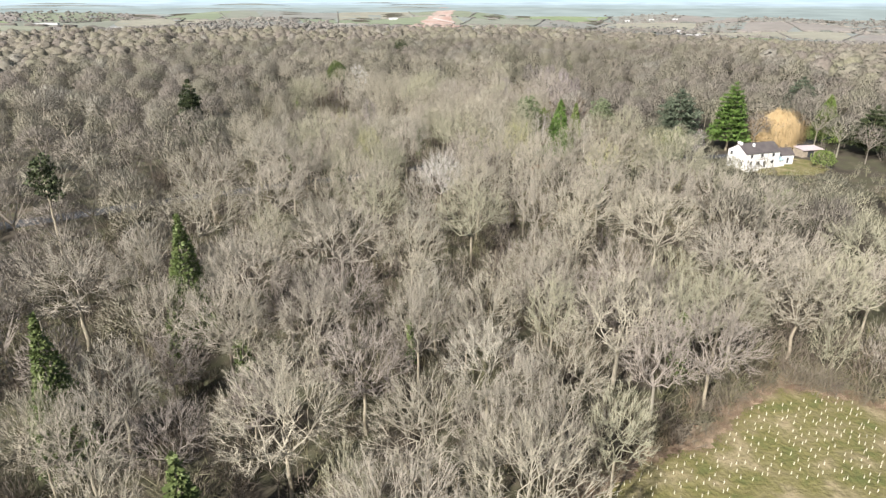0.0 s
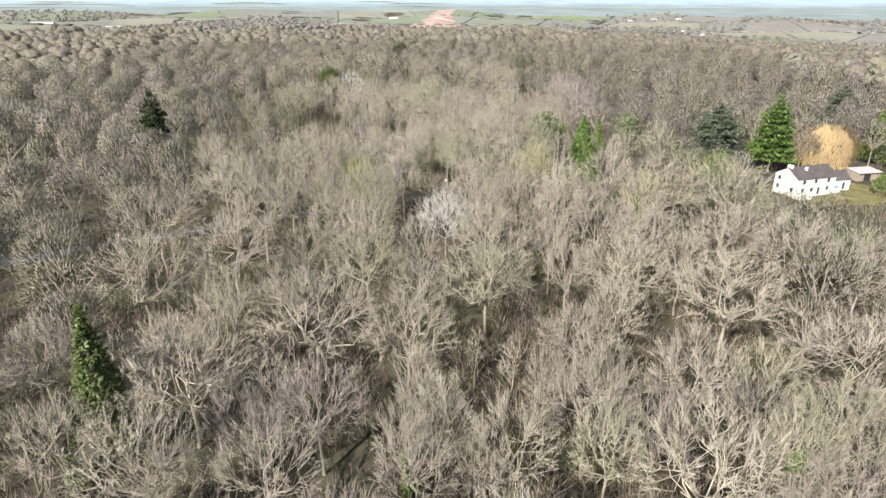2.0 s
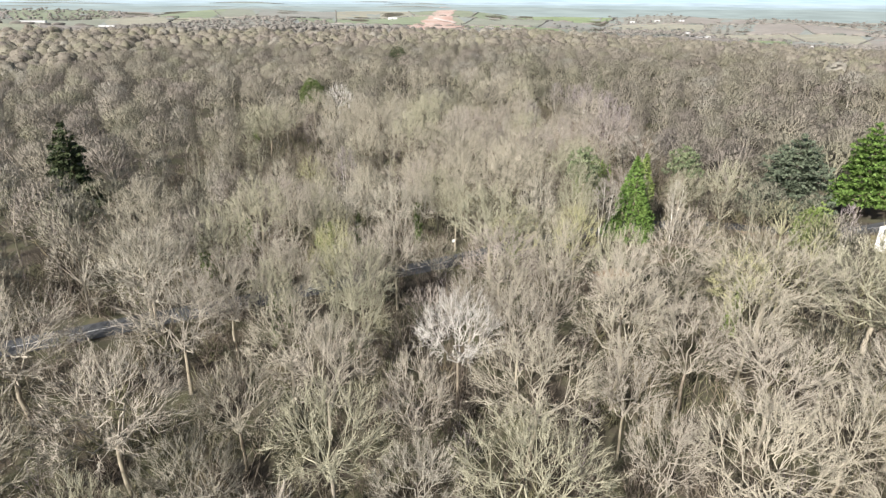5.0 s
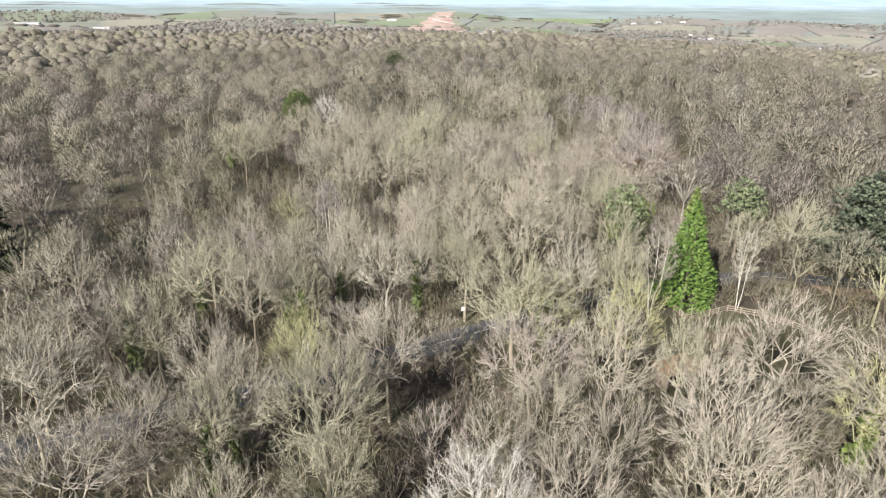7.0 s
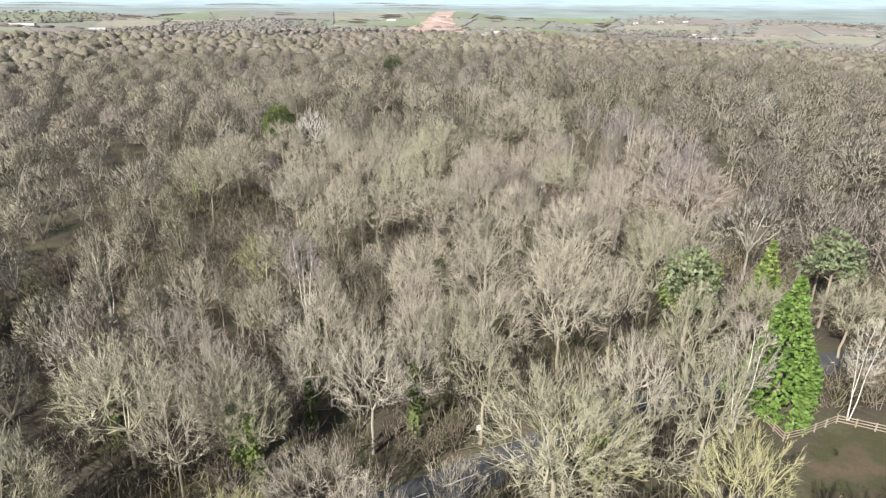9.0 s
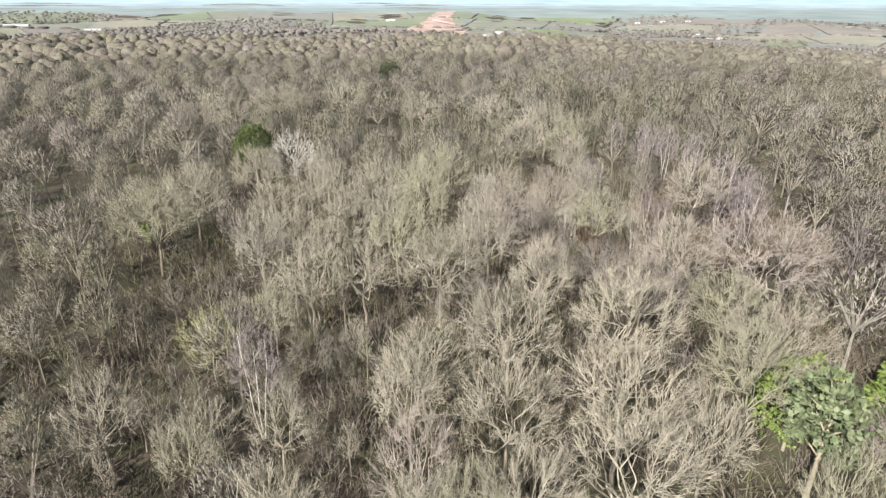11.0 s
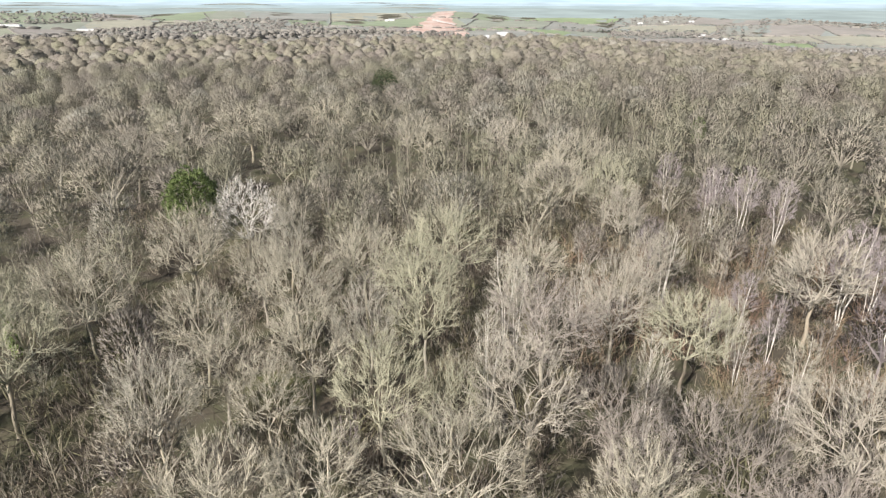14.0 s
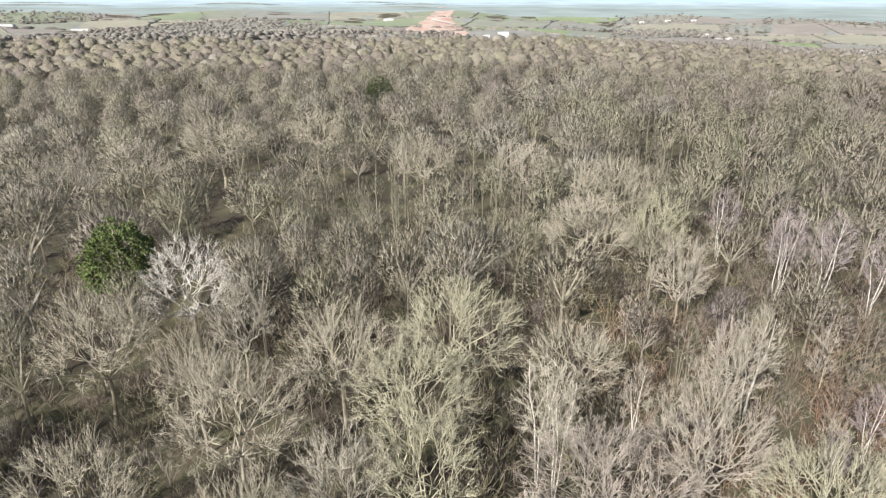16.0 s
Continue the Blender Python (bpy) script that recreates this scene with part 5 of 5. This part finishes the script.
for i, (r0, r1) in enumerate(zip(bands, bands[1:])):
    a = -0.86 + rsl.uniform(-0.05, 0)
    near, far = bent(i), bent(i + 1)
    gap = 10 if r0 < 1300 else 17 if r0 < 2000 else 30
    tall = 4.2 if r0 < 1600 else 6.0
    while a < 0.86:
        w = rsl.uniform(110, 340) / r0
        kind = rsl.uniform()
        red_line = -0.05 < a + w / 2 < 0.045 and 1480 < r0 < 3700
        if kind < (0.36 if a > 0.1 else 0.22) and not red_line:
            patch("copse_floor", r0, r1, a, a + w, m_hazed_grove, "distant leafless copse among the fields", lift, "woodland", near=near, far=far)
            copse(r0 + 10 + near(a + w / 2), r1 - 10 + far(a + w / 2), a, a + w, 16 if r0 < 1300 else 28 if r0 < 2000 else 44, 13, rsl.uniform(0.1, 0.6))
        else:
            c = rsl.randint(len(HAZED_CROPS))
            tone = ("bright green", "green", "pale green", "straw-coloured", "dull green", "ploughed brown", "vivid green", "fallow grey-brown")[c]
            patch("field", r0, r1, a, a + w, m_hazed_crop[c], f"distant {tone} hedged field beyond the wood", lift + rsl.uniform(0, 0.3), near=near, far=far)
        turn_a, turn_b = (0.03 * v * math.sin(a * 57) for v in (-0.5, 0.5))
        if rsl.uniform() < 0.75:
            hedge(*polar(r0 + near(a), a + turn_a), *polar(r1 + far(a), a + turn_b), 0.8 * tall, gap)
        for u in range(4):
            b0, b1 = a + w * u / 4, a + w * (u + 1) / 4
            hedge(*polar(r0 + near(b0), b0 + turn_a), *polar(r0 + near(b1), b1 + turn_a), tall * (1.5 if kind > 0.8 else 1.0), gap)
        a += w
for a0, a1, r0, r1, t in ((0.18, 0.42, 2300, 2420, 0.9), (0.10, 0.16, 3500, 3560, 1.0), (0.62, 0.78, 3000, 3300, 0.95), (-0.70, -0.46, 2600, 3100, 0.5), (-0.34, -0.19, 1350, 1480, 0.4), (0.2, 0.62, 1480, 1560, 0.5), (0.25, 0.5, 2000, 2100, 0.45)):
    copse(r0, r1, a0, a1, 20 if r0 < 2000 else 34, 13, t)
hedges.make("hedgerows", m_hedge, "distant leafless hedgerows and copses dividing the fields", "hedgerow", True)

# the great earthworks ahead
verts, tris = [], []
NR, NA = 46, 9
for i in range(NR + 1):
    r = 1500 * (3700 / 1500) ** (i / NR)
    mid = -12 + 20 * math.sin(r * 0.0021) + (r - 1500) * 0.012
    half = 95 * (1 - 0.55 * smooth((r - 1900) / 900)) + 22 * noise.noise(Vector((r * 0.01, 0, 0)))
    for j in range(NA + 1):
        u = j / NA * 2 - 1
        edge = 18 * noise.noise(Vector((r * 0.02, u * 3, 5))) if abs(u) == 1 else 0
        x = mid + half * u + edge
        verts.append((x, 110 + r, float(land(x, 110 + r)) + 2.4 + 2.5 * noise.noise(Vector((x * 0.02, r * 0.012, 2)))))
for i in range(NR):
    for j in range(NA):
        k = i * (NA + 1) + j
        tris += [(k, k + 1, k + NA + 1), (k + 1, k + NA + 2, k + NA + 1)]
tagged(new("earthworks", mesh_from("earthworks", verts, tris, m_red, True)), "long scar of bare red earth cut for construction", "earthworks", kind="structure")
for r0, r1, a0, a1, skew in ((1560, 1572, -0.035, 0.15, 50), (1700, 1716, -0.02, 0.07, -60), (1960, 1985, -0.02, 0.012, 90), (1515, 1527, -0.05, 0.04, 25), (2450, 2500, -0.016, 0.018, -160)):
    patch("haul_road", r0, r1, a0, a1, m_pale, "pale stone haul road across the earthworks", 4.6, "track", skew=skew)
patch("red_strip", 1440, 1475, 0.09, 0.16, m_red, "strip of bare red earth by the white building", 2.6, "earthworks", skew=20)


def barn(x, y, l, w, h, rise, turn_, label, mat=None):
    """A far building: walls, two roof slopes and a doorway."""
    ob = tagged(new("barn"), label, "building")
    ob.matrix_basis = Matrix.Translation(at(x, y, 1.5)) @ Matrix.Rotation(radians(turn_), 4, "Z") @ Matrix.Translation((-l / 2, -w / 2, 0))
    bm = bmesh.new()
    gabled(bm, w, l, h, h + rise)
    part("wall", mesh_bm("wall", bm, mat or m_barn), ob)
    for side in (0, 1):
        me = roof_slab(w, l, h, h + rise, side, 0.4, 0.3)
        me.materials.clear()
        me.materials.append(mat or m_barn)
        part("roof", me, ob)
    part("door", boxed("door", l * 0.4, l * 0.4 + min(4, l * 0.2), -0.2, 0.1, 0, h * 0.7, m_dark), ob)


barn(115, 1482, 20, 16, 14, 2.5, 5, "tall white building beside the red earthworks")
barn(82, 1480, 12, 8, 6, 1.5, 5, "small white site building near the earthworks")
barn(778, 1995, 62, 12, 3.2, 1.4, 4, "long low white farm shed among hedges")
barn(672, 1240, 18, 8, 4.5, 2.6, 8, "white farmhouse in the valley fields")
barn(694, 1250, 11, 6, 3.4, 1.8, -12, "small white farm building in the valley")
barn(-208, 2730, 36, 14, 4.5, 2, 0, "white farm shed on a distant slope")
barn(-1300, 2130, 72, 18, 3.4, 1.0, 10, "long white sheds on the far farmland")
barn(-1085, 2160, 50, 16, 3.0, 0.8, 6, "long pale shed on the far farmland")
barn(916, 2862, 20, 9, 4, 1.5, 0, "white buildings on a distant ridge")
barn(819, 2892, 20, 9, 4, 1.5, 0, "white buildings on a distant ridge")
barn(1008, 2829, 20, 9, 4, 1.5, 0, "white buildings on a distant ridge")
barn(745, 2050, 20, 10, 6, 3, 12, "white farm buildings among distant hedges")
barn(765, 2065, 14, 9, 5, 3, -10, "white farm buildings among distant hedges")


# hazy ridges at the horizon, a plain glowing backdrop with haze painted into its colours
def glowing_haze_strip(r, base, top, rough, colour, seed):
    m = bpy.data.materials.new("glowing_haze")
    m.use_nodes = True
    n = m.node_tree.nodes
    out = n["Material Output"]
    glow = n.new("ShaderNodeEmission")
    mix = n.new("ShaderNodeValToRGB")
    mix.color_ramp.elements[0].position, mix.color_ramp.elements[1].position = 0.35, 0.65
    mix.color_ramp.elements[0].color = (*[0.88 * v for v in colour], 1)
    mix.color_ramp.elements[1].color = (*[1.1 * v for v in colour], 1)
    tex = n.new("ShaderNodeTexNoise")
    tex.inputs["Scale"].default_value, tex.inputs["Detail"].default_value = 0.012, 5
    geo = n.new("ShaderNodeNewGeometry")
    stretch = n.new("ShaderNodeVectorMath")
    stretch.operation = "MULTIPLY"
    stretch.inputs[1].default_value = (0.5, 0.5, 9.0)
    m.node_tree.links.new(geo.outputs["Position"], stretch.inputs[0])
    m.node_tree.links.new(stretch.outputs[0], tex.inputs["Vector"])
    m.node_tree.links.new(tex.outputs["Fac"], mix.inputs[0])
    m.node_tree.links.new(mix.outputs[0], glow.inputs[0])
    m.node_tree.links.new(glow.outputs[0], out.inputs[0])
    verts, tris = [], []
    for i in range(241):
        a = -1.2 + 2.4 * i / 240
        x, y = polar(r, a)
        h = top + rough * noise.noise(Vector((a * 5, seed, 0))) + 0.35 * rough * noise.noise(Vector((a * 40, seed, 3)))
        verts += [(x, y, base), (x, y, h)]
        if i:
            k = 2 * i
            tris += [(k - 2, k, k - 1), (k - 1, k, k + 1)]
    tagged(new("backdrop", mesh_from("backdrop", verts, tris, m)), "glowing backdrop strip coloured as pale blue horizon haze", "backdrop", kind="structure")


patch("field", 850, 915, 0.33, 0.47, material("yellow_grass", [(0.30, 0.31, 0.13), (0.34, 0.34, 0.16)], scale=0.02, fine=0.1, fleck=0.2), "strip of yellow-green grass along the edge of the wood", 2.6, skew=-30)
glowing_haze_strip(3180, -60, 4, 7, (0.27, 0.315, 0.31), 1.0)
glowing_haze_strip(3560, -60, 13, 6, (0.31, 0.375, 0.39), 2.0)
glowing_haze_strip(4000, -60, 21, 5, (0.37, 0.45, 0.50), 3.0)
glowing_haze_strip(4300, -60, 27, 4, (0.42, 0.50, 0.55), 4.0)
# outermost strip imitates pale sky haze, hiding the dark below the horizon
glowing_haze_strip(4500, -60, 60, 3, (0.40, 0.52, 0.60), 5.0)
